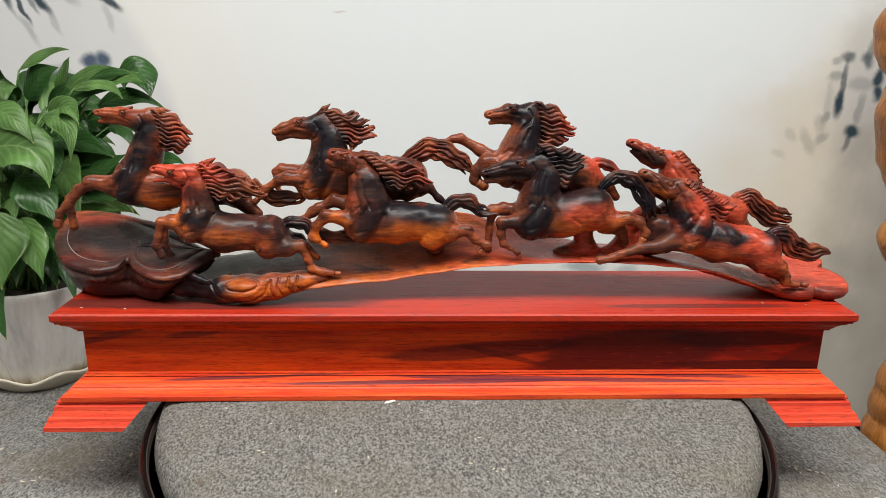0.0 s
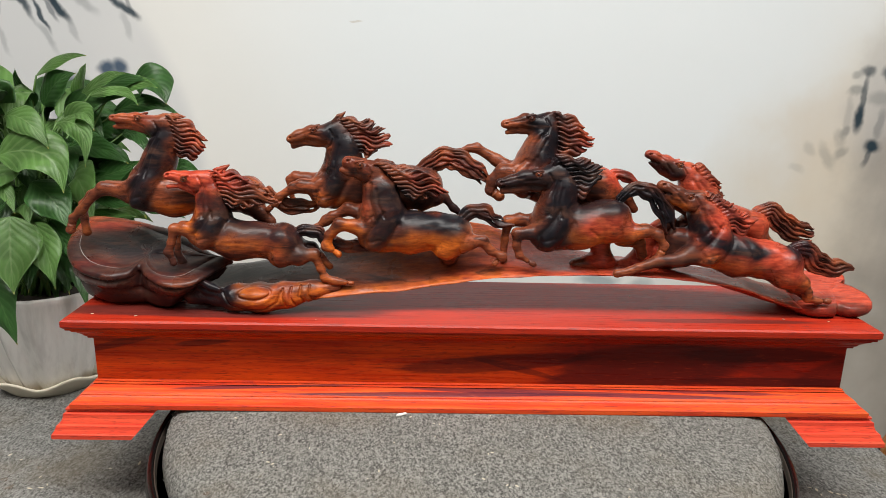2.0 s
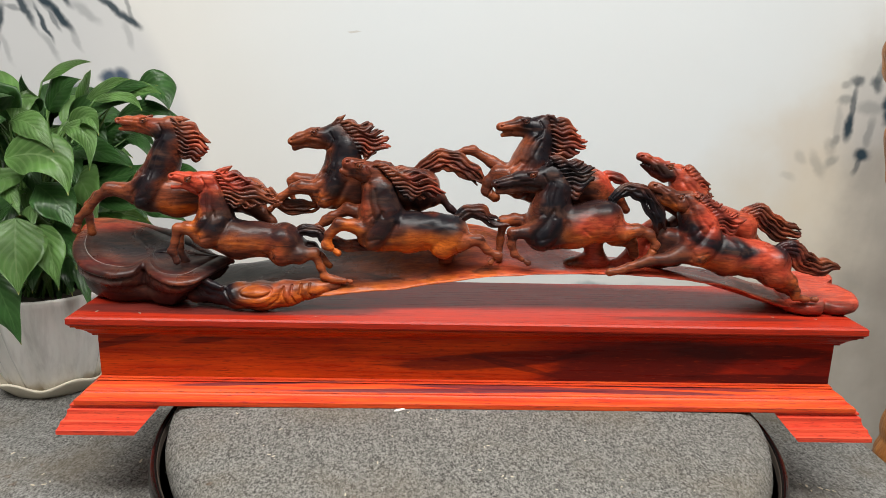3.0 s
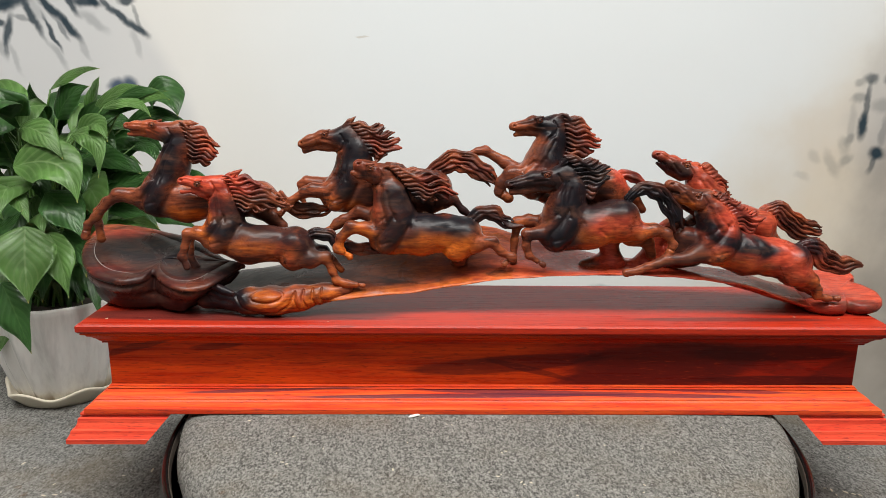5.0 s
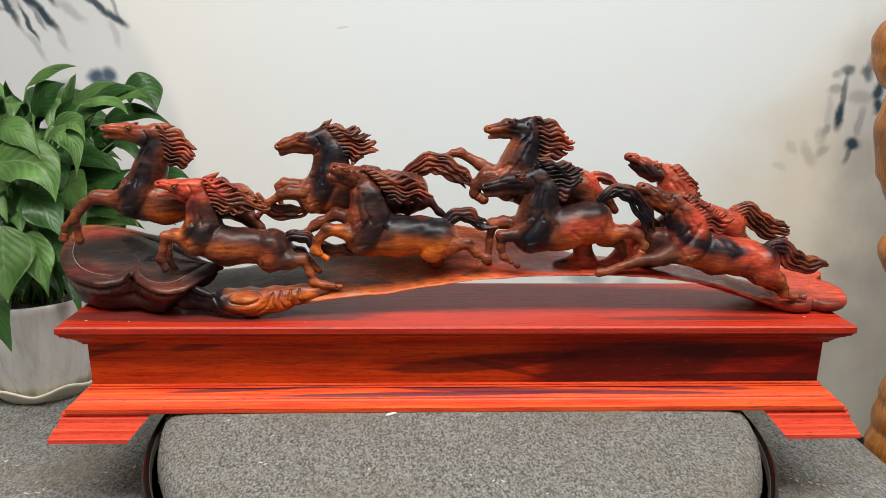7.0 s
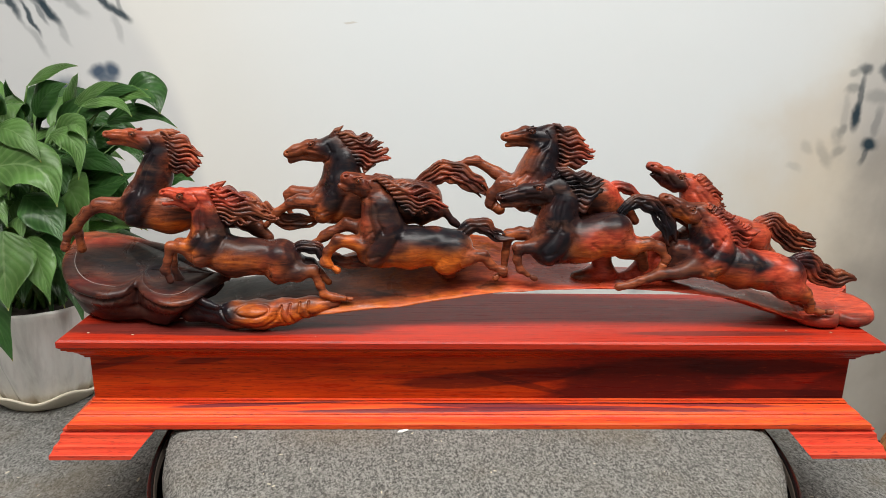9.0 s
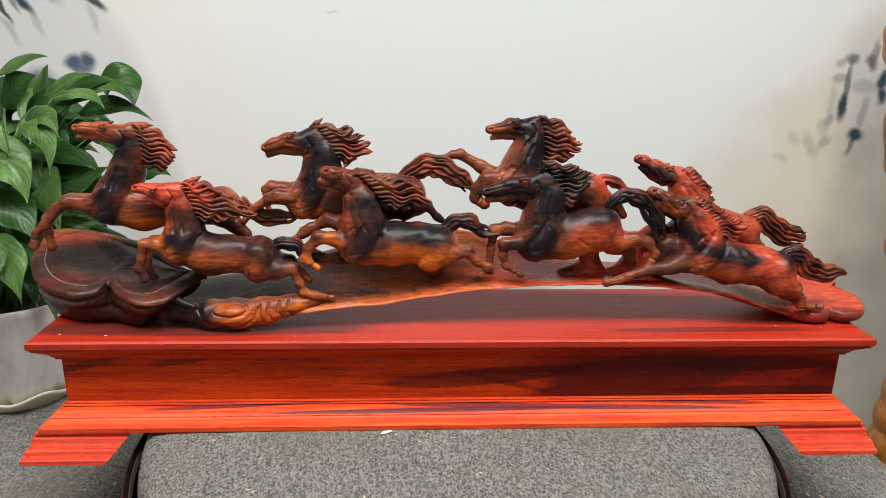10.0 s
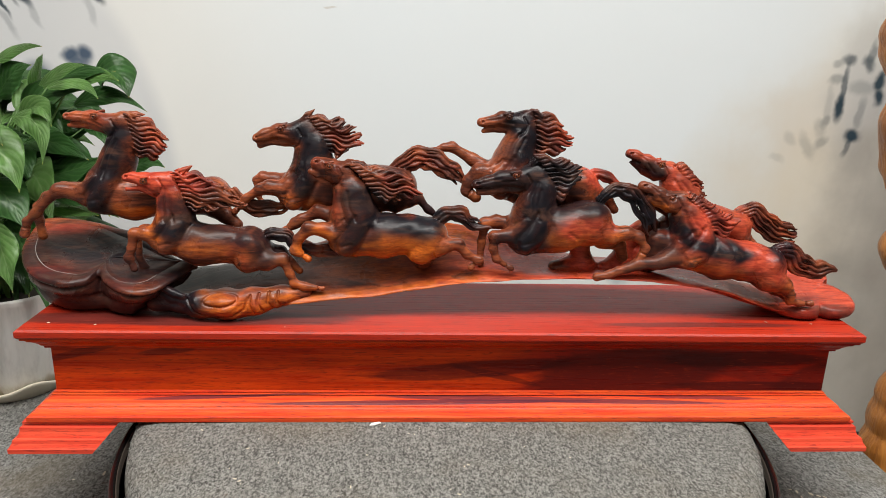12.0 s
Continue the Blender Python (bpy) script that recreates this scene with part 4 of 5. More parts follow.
h.chain([(-42, 0, 57, 5.7), (-56, 0, 61, 3.8), (-71, 0, 60, 2.5)], 3)
h.muscles([(-27, 0, 11, 21.2), (53, 0, -2, 22.6)], [(-28, 0, 16, 21.8), (-27, 0, 65, 10.7)], [(-26, 0, 71, 9.4), (-39, 0, 67, 10.1), (-53, 0, 70, 7.2), (-71, 0, 72, 5.0)])
h.leg([(-34, -8, 7, 13.3), (-52, -12, 15, 6.9), (-64, -12, 15, 5.7), (-69, -12, -2, 4.7), (-72, -12, -12, 5.7), (-69, -12, -20, 5.1)])
h.leg([(-40, 8, 7, 11.7), (-63, 10, 12, 5.8), (-69, 10, 4, 4.5), (-70, 10, -19, 3.9), (-65, 10, -30, 5.9)])
h.leg([(53, -4, -6, 20.5), (50, -7, -14, 14.0), (71, -10, -14, 11.0), (89, -10, -13, 7.1), (96, -10, -29, 5.2), (100, -10, -40, 5.2), (109, -10, -43, 4.5), (128, -10, -45, 3.3)])
h.chain([(62, 8, -7, 13.1), (84, 10, -10, 5.9), (93, 10, -21, 4.6), (103, 10, -32, 4.0)], 5)
h.ears([(-20, -5, 75, 3.7), (-7, -6, 83, 1.6)])
h.eyes((-51, 0, 70), 10.3)
h.cut([(-77, 0, 65, 2.6), (-60, 0, 65, 2.0)])
h.hair([(-23, 0, 79), (-14, 0, 65), (-7, 0, 44)], [(9, 0, 75), (41, 0, 54), (50, 0, 44), (15, 0, 36)], 11, 3.5)
h.tail([(67, 0, 10, 5.2), (80, 0, 14, 5.8), (93, 0, 11, 5.8), (102, 0, 2, 5.8), (118, 0, -3, 5.8), (137, 0, -5, 6.5), (155, 0, -5, 4.6)], 5)
h.tint([(-34, 50, -16, 44, 10, 0.75), (-16, 44, 0, 33, 10, 0.75), (-27, 26, -5, 24, 14, 0.90), (-6, 20, 48, 17, 14, 0.75), (67, 12, 72, -6, 14, 0.75), (80, 10, 105, 2, 17, 0.90), (6, 47, 6, 47, 19, 0.45), (-72, -19, -63, -29, 12, 0.70), (-18, 60, 37, 41, 10, 0.45), (1, -19, 52, -29, 8, 0.30)], [(-51, 70, -51, 70, 30, 0.95), (-33, 72, 7, 66, 13, 0.80), (41, 8, 47, -12, 13, 0.40)], [(-42, 37, -40, 18, 9, 0.70), (-10, -2, 47, -2, 13, 0.42), (94, -32, 94, -32, 19, 0.40), (110, -44, 110, -44, 13, 0.50)])
herd += [h.skin(), *h.eye_meshes()]

# front row, head turned to the viewer
h = Horse((-0.077, 0.797, 0.152))
h.chain([(-34, 0, 0, 22.6), (0, 0, 0, 22.7), (28, 0, 2, 20.1), (48, 0, -2, 23.4)], 9)
h.chain([(-34, 0, 4, 23.9), (-31, 0, 26, 22.4), (-34, 0, 47, 17.2), (-42, 0, 61, 13.3)], 9)
h.chain([(-38, 0, 69, 10.7), (-50, -5, 70, 10.7), (-60, -9, 75, 8.1), (-68, -11, 80, 6.5)], 5)
h.chain([(-55, -8, 65, 5.6), (-67, -11, 68, 3.7), (-74, -12, 71, 2.5)], 3)
h.muscles([(-34, 0, 0, 22.6), (48, 0, -2, 23.4)], [(-34, 0, 4, 23.9), (-42, 0, 61, 13.3)], [(-38, 0, 69, 10.7), (-50, -5, 70, 10.7), (-60, -9, 75, 8.1), (-68, -11, 80, 6.5)])
h.leg([(-41, -10, 0, 13.4), (-61, -13, 8, 7.6), (-77, -14, 11, 6.3), (-89, -14, -1, 5.4), (-92, -14, -14, 5.7), (-83, -14, -21, 4.8)])
h.leg([(-49, 8, 19, 12.3), (-69, 10, 24, 7.1), (-87, 10, 14, 5.5), (-96, 10, 9, 5.9), (-105, 10, 2, 5.5)])
h.leg([(49, -4, -4, 22.0), (41, -8, -15, 14.2), (64, -10, -7, 10.3), (82, -10, -6, 6.4), (92, -10, -18, 4.9), (105, -10, -24, 5.2), (99, -10, -30, 3.9)])
h.chain([(47, 8, -14, 11.9), (46, 16, -33, 8.7), (45, 26, -41, 9.5)], 5)
h.ears([(-41, -10, 77, 2.2), (-33, -10, 80, 1.2)])
h.eyes((-54, -10, 78), 10.4)
h.cut([(-78, 0, 72, 2.0), (-68, 0, 72, 2.0)])
h.hair([(-38, 0, 79), (-24, 0, 68), (-5, 0, 42)], [(0, 0, 70), (33, 0, 62), (43, 0, 47), (14, 0, 38)], 10, 3.9)
h.tail([(55, 0, 15, 5.8), (67, 0, 24, 7.1), (80, 0, 26, 7.7), (91, 0, 19, 7.8), (102, 0, 13, 7.1), (117, 0, 10, 5.8)], 6)
h.tint([(-62, 74, -40, 66, 14, 0.6), (-33, 50, -7, 34, 16, 0.85), (-7, 34, -26, 14, 16, 0.85), (-26, 14, -39, 1, 16, 0.85), (-7, 21, 26, 15, 13, 0.95), (26, 15, 61, 22, 13, 0.95), (-39, 9, -7, 6, 13, 0.70), (-64, 25, -90, 10, 10, 0.50), (64, 23, 103, 13, 13, 0.75), (-25, 61, 13, 45, 8, 0.50)], [(-72, 80, -50, 71, 12, 0.45), (13, 61, 41, 49, 13, 0.50), (29, 25, 29, 25, 6, 0.50), (-51, 48, -45, 22, 8, 0.40), (46, -34, 46, -34, 13, 0.40)], [(-23, -14, 45, -14, 14, 0.95), (-71, 6, -85, -18, 12, 0.60), (-65, 2, -33, -7, 9, 0.60), (25, 54, 25, 54, 12, 0.35)])
herd += [h.skin(), *h.eye_meshes()]

# front row, black head and neck
h = Horse((0.118, 0.797, 0.162))
h.chain([(-36, 0, -5, 23.5), (0, 0, 0, 24.1), (20, 0, 7, 21.5), (33, 0, 9, 22.8)], 9)
h.chain([(-37, 0, -2, 24.1), (-31, 0, 20, 21.4), (-26, 0, 42, 16.7), (-29, 0, 57, 12.8)], 9)
h.chain([(-32, 0, 63, 10.8), (-46, 0, 55, 11.5), (-68, 0, 54, 7.7), (-84, 0, 50, 6.7), (-94, 0, 48, 6.1)], 5)
h.chain([(-48, 0, 45, 6.4), (-67, 0, 43, 4.5), (-92, 0, 39, 3.8)], 3)
h.muscles([(-36, 0, -5, 23.5), (33, 0, 9, 22.8)], [(-37, 0, -2, 24.1), (-29, 0, 57, 12.8)], [(-32, 0, 63, 10.8), (-46, 0, 55, 11.5), (-68, 0, 54, 7.7), (-94, 0, 48, 6.1)])
h.leg([(-39, -10, -5, 12.9), (-63, -13, -5, 7.1), (-75, -13, -6, 5.8), (-75, -13, -20, 4.5), (-71, -13, -32, 4.5), (-58, -13, -40, 3.9)])
h.leg([(-46, 6, 4, 10.5), (-70, 8, 5, 7.2), (-84, 8, 3, 5.9), (-86, 8, -17, 4.3), (-87, 8, -37, 5.3)])
h.leg([(34, -4, 3, 21.5), (54, -8, -4, 11.0), (70, -10, -1, 7.6), (84, -10, -5, 6.4), (93, -10, -18, 5.2), (90, -10, -26, 5.4)])
h.chain([(49, 6, -11, 13.2), (69, 8, -18, 7.3), (74, 8, -34, 6.0)], 5)
h.ears([(-37, -6, 72, 3.2), (-30, -7, 78, 1.6)])
h.eyes((-54, 0, 60), 10.4)
h.cut([(-102, 0, 44, 2.7), (-78, 0, 45, 2.0)])
h.hair([(-34, 0, 80), (-21, 0, 64), (-12, 0, 37)], [(-3, 0, 74), (26, 0, 61), (16, 0, 51), (2, 0, 35)], 10, 3.6)
h.tail([(40, 0, 31, 5.0), (50, 0, 42, 6.0), (65, 0, 45, 8.0), (80, 0, 36, 10.0), (93, 0, 18, 10.5), (102, 0, -3, 8.0)], 7)
h.tint([(-93, 52, -45, 56, 16, 0.85), (-36, 69, -25, 43, 21, 0.95), (-25, 43, -33, 10, 21, 0.95), (-33, 10, -42, -13, 21, 0.95), (-13, 59, 23, 53, 20, 0.95), (-11, 24, 41, 31, 14, 0.85), (47, 37, 73, 31, 16, 0.95), (73, 31, 98, 11, 16, 0.95), (-62, -10, -42, -13, 13, 0.80), (-73, -15, -69, -34, 9, 0.30)], [(10, 5, 45, 8, 16, 0.6), (85, 8, 106, -2, 9, 0.40)], [(-12, -12, 56, -4, 13, 0.6), (-72, 1, -72, 1, 10, 0.30)])
herd += [h.skin(), *h.eye_meshes()]

# front row, last, stretched out
h = Horse((0.301, 0.797, 0.131))
h.chain([(-36, 0, 11, 23.8), (0, 0, 0, 23.3), (32, 0, -4, 20.7), (53, 0, -10, 23.4)], 9)
h.chain([(-34, 0, 16, 24.5), (-39, 0, 35, 19.7), (-47, 0, 51, 15.0), (-52, 0, 60, 11.7)], 9)
h.chain([(-53, 0, 66, 9.7), (-63, 0, 63, 10.4), (-80, 0, 72, 7.8), (-89, 0, 77, 6.5), (-96, 0, 80, 5.8)], 5)
h.chain([(-66, 0, 57, 5.9), (-80, 0, 62, 3.9), (-94, 0, 70, 2.9)], 3)
h.muscles([(-36, 0, 11, 23.8), (53, 0, -10, 23.4)], [(-34, 0, 16, 24.5), (-52, 0, 60, 11.7)], [(-53, 0, 66, 9.7), (-63, 0, 63, 10.4), (-80, 0, 72, 7.8), (-96, 0, 80, 5.8)])
h.leg([(-47, -8, 6, 15.8), (-71, -11, -2, 7.9), (-96, -12, -5, 6.2), (-118, -12, -13, 5.2), (-127, -12, -17, 5.2), (-137, -12, -19, 5.2)])
h.chain([(-49, 8, 17, 14.7), (-70, 8, 17, 12.0), (-78, 8, -3, 9.4)], 5)
h.leg([(51, -4, -13, 22.7), (55, -8, -21, 16.0), (73, -10, -29, 9.3), (82, -10, -40, 6.4), (84, -10, -47, 5.4), (95, -10, -50, 5.0), (105, -10, -50, 4.0)])
h.chain([(55, 8, -25, 12.2), (76, 10, -40, 6.8), (91, 10, -48, 5.5)], 5)
h.ears([(-53, -6, 72, 3.2), (-44, -7, 68, 1.6)])
h.eyes((-66, 0, 69), 10.7)
h.cut([(-103, 0, 74, 2.7), (-86, 0, 71, 2.0)])
h.hair([(-49, 0, 71), (-34, 0, 55), (-20, 0, 35)], [(-33, 0, 70), (-11, 0, 55), (14, 0, 42), (7, 0, 23)], 10, 3.3)
h.tail([(58, 0, 4, 6.7), (70, 0, 10, 8.0), (82, 0, 6, 10.0), (92, 0, -5, 12.1), (107, 0, -12, 11.4), (122, 0, -12, 8.7), (136, 0, -11, 4.0)], 7)
h.tint([(-93, 78, -71, 71, 9, 0.60), (-71, 71, -50, 58, 9, 0.60), (-60, 47, -45, 27, 10, 0.95), (-45, 27, -15, 17, 10, 0.95), (-15, 17, 16, 7, 10, 0.95), (-82, 12, -69, 19, 16, 0.70), (60, 11, 77, 9, 13, 0.90), (82, 2, 108, -12, 9, 0.60), (108, -12, 135, -12, 9, 0.60), (-60, -3, -106, -12, 8, 0.60), (-25, -19, 31, -29, 8, 0.50)], [(-35, 42, 11, 19, 30, 0.75), (11, 19, 54, 5, 30, 0.75), (81, 6, 106, -22, 16, 0.50)], [(-80, 60, -41, 38, 7, 0.70), (-37, -3, 16, -14, 12, 0.55), (47, -15, 85, -40, 12, 0.40)])
herd += [h.skin(), *h.eye_meshes()]

v, q = slab()
herd.append((v, q, wood_spots(v, ([(-0.07, 0.835, 0.13, 0.03, 0.6), (-0.25, 0.85, 0.14, 0.045, 0.95), (0.36, 0.82, 0.05, 0.02, 0.5), (-0.17, 0.800, 0.10, 0.016, 0.6), (-0.02, 0.806, 0.06, 0.010, 0.5), (-0.33, 0.82, 0.04, 0.05, 0.9)], [(0.2, 0.83, 0.24, 0.09, 0.85), (-0.02, 0.79, 0.12, 0.02, 0.35), (0.42, 0.83, 0.1, 0.06, 0.9)], [(-0.1, 0.775, 0.16, 0.022, 0.65), (-0.24, 0.775, 0.05, 0.012, 0.5), (-0.02, 0.85, 0.16, 0.05, 0.75), (0.16, 0.795, 0.18, 0.03, 0.65), (0.02, 0.784, 0.16, 0.012, 0.7)]))))
v, q = cloud([(-0.490, 0.862), (-0.482, 0.832), (-0.458, 0.798), (-0.418, 0.778), (-0.394, 0.783), (-0.385, 0.797), (-0.372, 0.782), (-0.345, 0.765), (-0.318, 0.768), (-0.300, 0.792), (-0.286, 0.812), (-0.284, 0.814), (-0.305, 0.822), (-0.325, 0.840), (-0.36, 0.868), (-0.40, 0.885), (-0.445, 0.898), (-0.485, 0.898)],
             [(0.036, 0.0585), (0.024, 0.0600), (0.017, 0.0640), (0.0125, 0.0705), (0.0105, 0.0765), (0.0112, 0.0790), (0.0085, 0.0802), (0.0046, 0.0822), (0.0030, 0.0870), (0.0032, 0.0918), (0.0058, 0.0932), (0.0050, 0.0944), (0.0010, 0.0956), (0.0, 0.0975), (0.0008, 0.0995), (0.0030, 0.1010), (0.008, 0.1018), (0.0165, 0.1020), (0.0172, 0.1015), (0.0179, 0.1020), (0.03, 0.1016), (0.045, 0.101), (0.06, 0.1005)], 0.34, 0.5)
figure = wood_spots(v, ([(-0.39, 0.84, 0.09, 0.04, 0.95), (-0.40, 0.785, 0.14, 0.03, 0.75), (-0.33, 0.80, 0.07, 0.04, 0.8), (-0.45, 0.83, 0.05, 0.05, 0.75)], [(-0.45, 0.875, 0.06, 0.012, 0.6), (-0.44, 0.795, 0.04, 0.014, 0.6), (-0.36, 0.775, 0.05, 0.012, 0.5)], []))
# the engraved line inside the rim, pale with dust
line = np.arange(19 * 260, 20 * 260)
x, y = v[line, 0], v[line, 1]
figure[line, 3] = np.where((y < 0.855) & (x < -0.405), 1.0, np.where((x > -0.365) & (x < -0.32) & (y < 0.80), 0.8, 0.0))
# a scratched line round the front of the moulded band
line = np.arange(9 * 260, 10 * 260)
x, y = v[line, 0], v[line, 1]
figure[line, 3] = np.where((y < 0.835) & (x < -0.405), 0.45, 0.0)
herd.append((v, q, figure))
v, q = cloud([(0.380, 0.800), (0.400, 0.786), (0.420, 0.787), (0.4285, 0.796), (0.440, 0.787), (0.458, 0.789), (0.475, 0.804), (0.481, 0.824), (0.476, 0.846), (0.466, 0.858), (0.477, 0.868), (0.479, 0.884), (0.458, 0.893), (0.425, 0.893), (0.400, 0.886), (0.380, 0.85)],
             [(0.016, 0.0585), (0.007, 0.0592), (0.002, 0.0625), (0.0, 0.066), (0.0008, 0.0695), (0.0034, 0.0716), (0.010, 0.0722), (0.02, 0.0716), (0.03, 0.0712)], 0.6)
herd.append((v, q, wood_spots(v, ([(0.43, 0.790, 0.06, 0.010, 0.55), (0.41, 0.84, 0.02, 0.02, 0.3)], [(0.43, 0.83, 0.2, 0.12, 1.0)], []))))

# curled cloud ornament on the front edge
s = Horse((-0.245, 0.782, 0.080))
s.chain([(-78, 12, -6, 11), (-50, 9, -7, 10), (-28, 4, -5, 15), (0, 3, -5, 16.5), (30, 4, -1, 14.5), (60, 7, 4, 10.5), (84, 9, 8, 7)], 6)
s.chain([(-75, 12, 8, 7), (-58, 4, 2, 6), (-44, 0, -2, 4)], 2)
s.chain([(-68, 4, 14, 5), (-55, 0, 8, 4), (-40, -2, 4, 2)], 2)
turn = [2 * math.pi * k / 20 for k in range(21)]
s.fold([(-5 + 18 * math.cos(t), 3.5 + 6 * math.sin(t) + 1.5 * math.cos(t)) for t in turn], 1.5, 1.7)
s.fold([(-19, 2), (-5, 3), (9, 4)], 3.5, -1.6)
s.fold([(-42, 5), (-33, -9), (-14, -17), (8, -14), (20, -6), (25, 6)], 1.5, 1.9)
s.fold([(-33, 4), (-26, -5), (-12, -9), (6, -6), (15, 1)], 2.5, -1.2)
for x, top, low in ((27, 9, -11), (36, 10, -9), (46, 11, -7), (56, 12, -5)):
    s.fold([(x, top), (x - 1.0, 1), (x + 3.5, low)], 1.2, 2.3)
for x in (31, 51):
    s.fold([(x, 6), (x + 3, -8)], 2.5, -1.5)
s.tint([(-60, 2, -45, 2, 26, 0.95), (-20, 14, 10, 15, 9, 0.7), (-30, -18, 0, -22, 8, 0.6), (26, 12, 60, 14, 8, 0.5)], [(10, 8, 30, 8, 10, 0.4)], [(-12, -4, 30, -6, 28, 0.62), (40, -8, 70, -2, 14, 0.6)])
herd.append(s.skin())


def carved_wood():
    m = Mat("polished_carved_wood", 0.34, spec=0.24)
    n = m.node("ShaderNodeAttribute")
    n.attribute_name = "figure"
    sep = m.node("ShaderNodeSeparateColor")
    m.plug(n.outputs["Color"], sep.inputs[0])
    dark, red, orange = (sep.outputs[i] for i in range(3))
    grain = m.noise(1.0, 6, 0.6, m.mapped((55, 260, 330)))
    cloudy = m.noise(34, 5, 0.6, None, 0.6)
    streak = m.noise(1.0, 4, 0.6, m.mapped((16, 75, 90)), 0.7)
    c = m.mix(m.span(grain, 0.32, 0.7), (0.110, 0.026, 0.012), (0.30, 0.076, 0.032))
    o = m.mix(m.span(grain, 0.32, 0.7), (0.38, 0.066, 0.008), (0.72, 0.175, 0.020))
    r = m.mix(m.span(grain, 0.32, 0.7), (0.30, 0.030, 0.016), (0.56, 0.082, 0.038))
    c = m.mix(m.span(streak, 0.5, 0.70, 0, 0.6), c, (0.44, 0.115, 0.030))
    c = m.mix(m.span(streak, 0.47, 0.33, 0, 0.8), c, (0.022, 0.009, 0.008))
    shift = m.math("MULTIPLY", m.math("SUBTRACT", m.math("ADD", cloudy, streak), 1.0), 0.9)
    c = m.mix(m.span(m.math("ADD", orange, shift), 0.2, 0.8), c, o)
    c = m.mix(m.span(m.math("ADD", red, shift), 0.2, 0.85), c, r)
    stain = m.math("ADD", dark, m.math("MULTIPLY", shift, 0.8))
    black = m.mix(m.span(m.math("ADD", streak, m.math("MULTIPLY", cloudy, 0.5)), 0.74, 1.0), (0.006, 0.006, 0.009), (0.060, 0.028, 0.020))
    c = m.mix(m.span(stain, 0.04, 1.0), c, black)
    pore = m.noise(1.0, 3, 0.6, m.mapped((110, 620, 760)), 0.8)
    c = m.mix(m.span(pore, 0.58, 0.70, 0, 0.4), c, (0.014, 0.007, 0.005))
    c = m.mix(m.math("MULTIPLY", n.outputs["Alpha"], 0.55), c, (0.45, 0.42, 0.40))
    m.colour(c)
    m.plug(m.span(cloudy, 0.3, 0.7, 0.24, 0.40), m.p.inputs["Roughness"])
    knife = m.noise(1.0, 2, 0.5, m.mapped((45, 70, 70)), 0.6)
    m.bump(m.math("ADD", m.math("MULTIPLY", grain, 0.35), m.math("ADD", m.math("MULTIPLY", pore, -0.25), m.math("MULTIPLY", knife, 2.0))), 0.22, 0.0014)
    return m.m


def carving():
    me = bpy.data.meshes.new("horse_carving")
    count, verts, quads, shade = 0, [], [], []
    for v, q, s in herd:
        verts.append(v), quads.append(q + count), shade.append(s)
        count += len(v)
    verts, quads, shade = np.concatenate(verts), np.concatenate(quads), np.concatenate(shade)
    me.vertices.add(len(verts))
    me.vertices.foreach_set("co", verts.astype(np.float32).ravel())
    me.loops.add(quads.size)
    me.loops.foreach_set("vertex_index", quads.astype(np.int32).ravel())
    me.polygons.add(len(quads))
    me.polygons.foreach_set("loop_start", np.arange(0, quads.size, 4, dtype=np.int32))
    me.update(calc_edges=True)
    me.validate()
    me.shade_smooth()
    layer = me.attributes.new("figure", "FLOAT_COLOR", "POINT")
    layer.data.foreach_set("color", shade.astype(np.float32).ravel())
    me.materials.append(carved_wood())
    return tagged(new("horse_carving", me), "dark red wooden carving of eight galloping horses on a cloud-shaped board", "wood carving")


carving()

# ---- potted plant beside the carving ----
def leaf_skin(name, base, rib):
    m = Mat(name, 0.30, spec=0.42)
    uv = m.node("ShaderNodeUVMap").outputs[0]
    sep = m.node("ShaderNodeSeparateXYZ")
    m.plug(uv, sep.inputs[0])
    u, v = sep.outputs[0], sep.outputs[1]
    off = m.math("ABSOLUTE", m.math("SUBTRACT", v, 0.5))
    vein = m.math("SINE", m.math("MULTIPLY", m.math("SUBTRACT", u, m.math("ADD", m.math("MULTIPLY", off, 0.75), m.math("MULTIPLY", m.noise(18, 2), 0.05))), 46.0))
    blotch = m.noise(26, 3)
    c = m.mix(m.span(blotch, 0.3, 0.7), tuple(k * 0.68 for k in base), tuple(k * 1.25 for k in base))
    c = m.mix(m.span(vein, 0.3, 1.0, 0, 0.26), c, rib)
    c = m.mix(m.span(vein, -0.3, -1.0, 0, 0.10), c, tuple(k * 0.55 for k in base))
    c = m.mix(m.span(off, 0.035, 0.0, 0, 0.55), c, rib)
    rnd = m.node("ShaderNodeObjectInfo").outputs["Random"]
    c = m.mix(m.span(rnd, 0.0, 1.0, 0, 0.45, False), c, tuple(k * 0.5 for k in base))
    c = m.mix(m.span(u, 0.955, 1.0, 0, 0.8), c, (0.42, 0.36, 0.08))
    m.colour(c)
    m.p.inputs["Subsurface Weight"].default_value = 0.0
    m.p.inputs["Transmission Weight"].default_value = 0.0
    m.bump(m.math("ADD", m.math("MULTIPLY", vein, -0.3), blotch), 0.35, 0.0014)
    return m.m


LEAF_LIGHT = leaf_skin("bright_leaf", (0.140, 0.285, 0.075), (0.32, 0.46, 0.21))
# darker copy of the leaf green; inside the plant it stands in for shade
LEAF_DARK = leaf_skin("dark_shaded_leaf", (0.050, 0.140, 0.036), (0.13, 0.25, 0.085))
STEM = Mat("green_stem", 0.45).colour((0.07, 0.15, 0.03)).m
POT_AT = Vector((-0.657, 1.087, GROUND))
plant = tagged(new("potted_plant"), "leafy green peace lily in a white fluted ceramic pot", "potted plant")
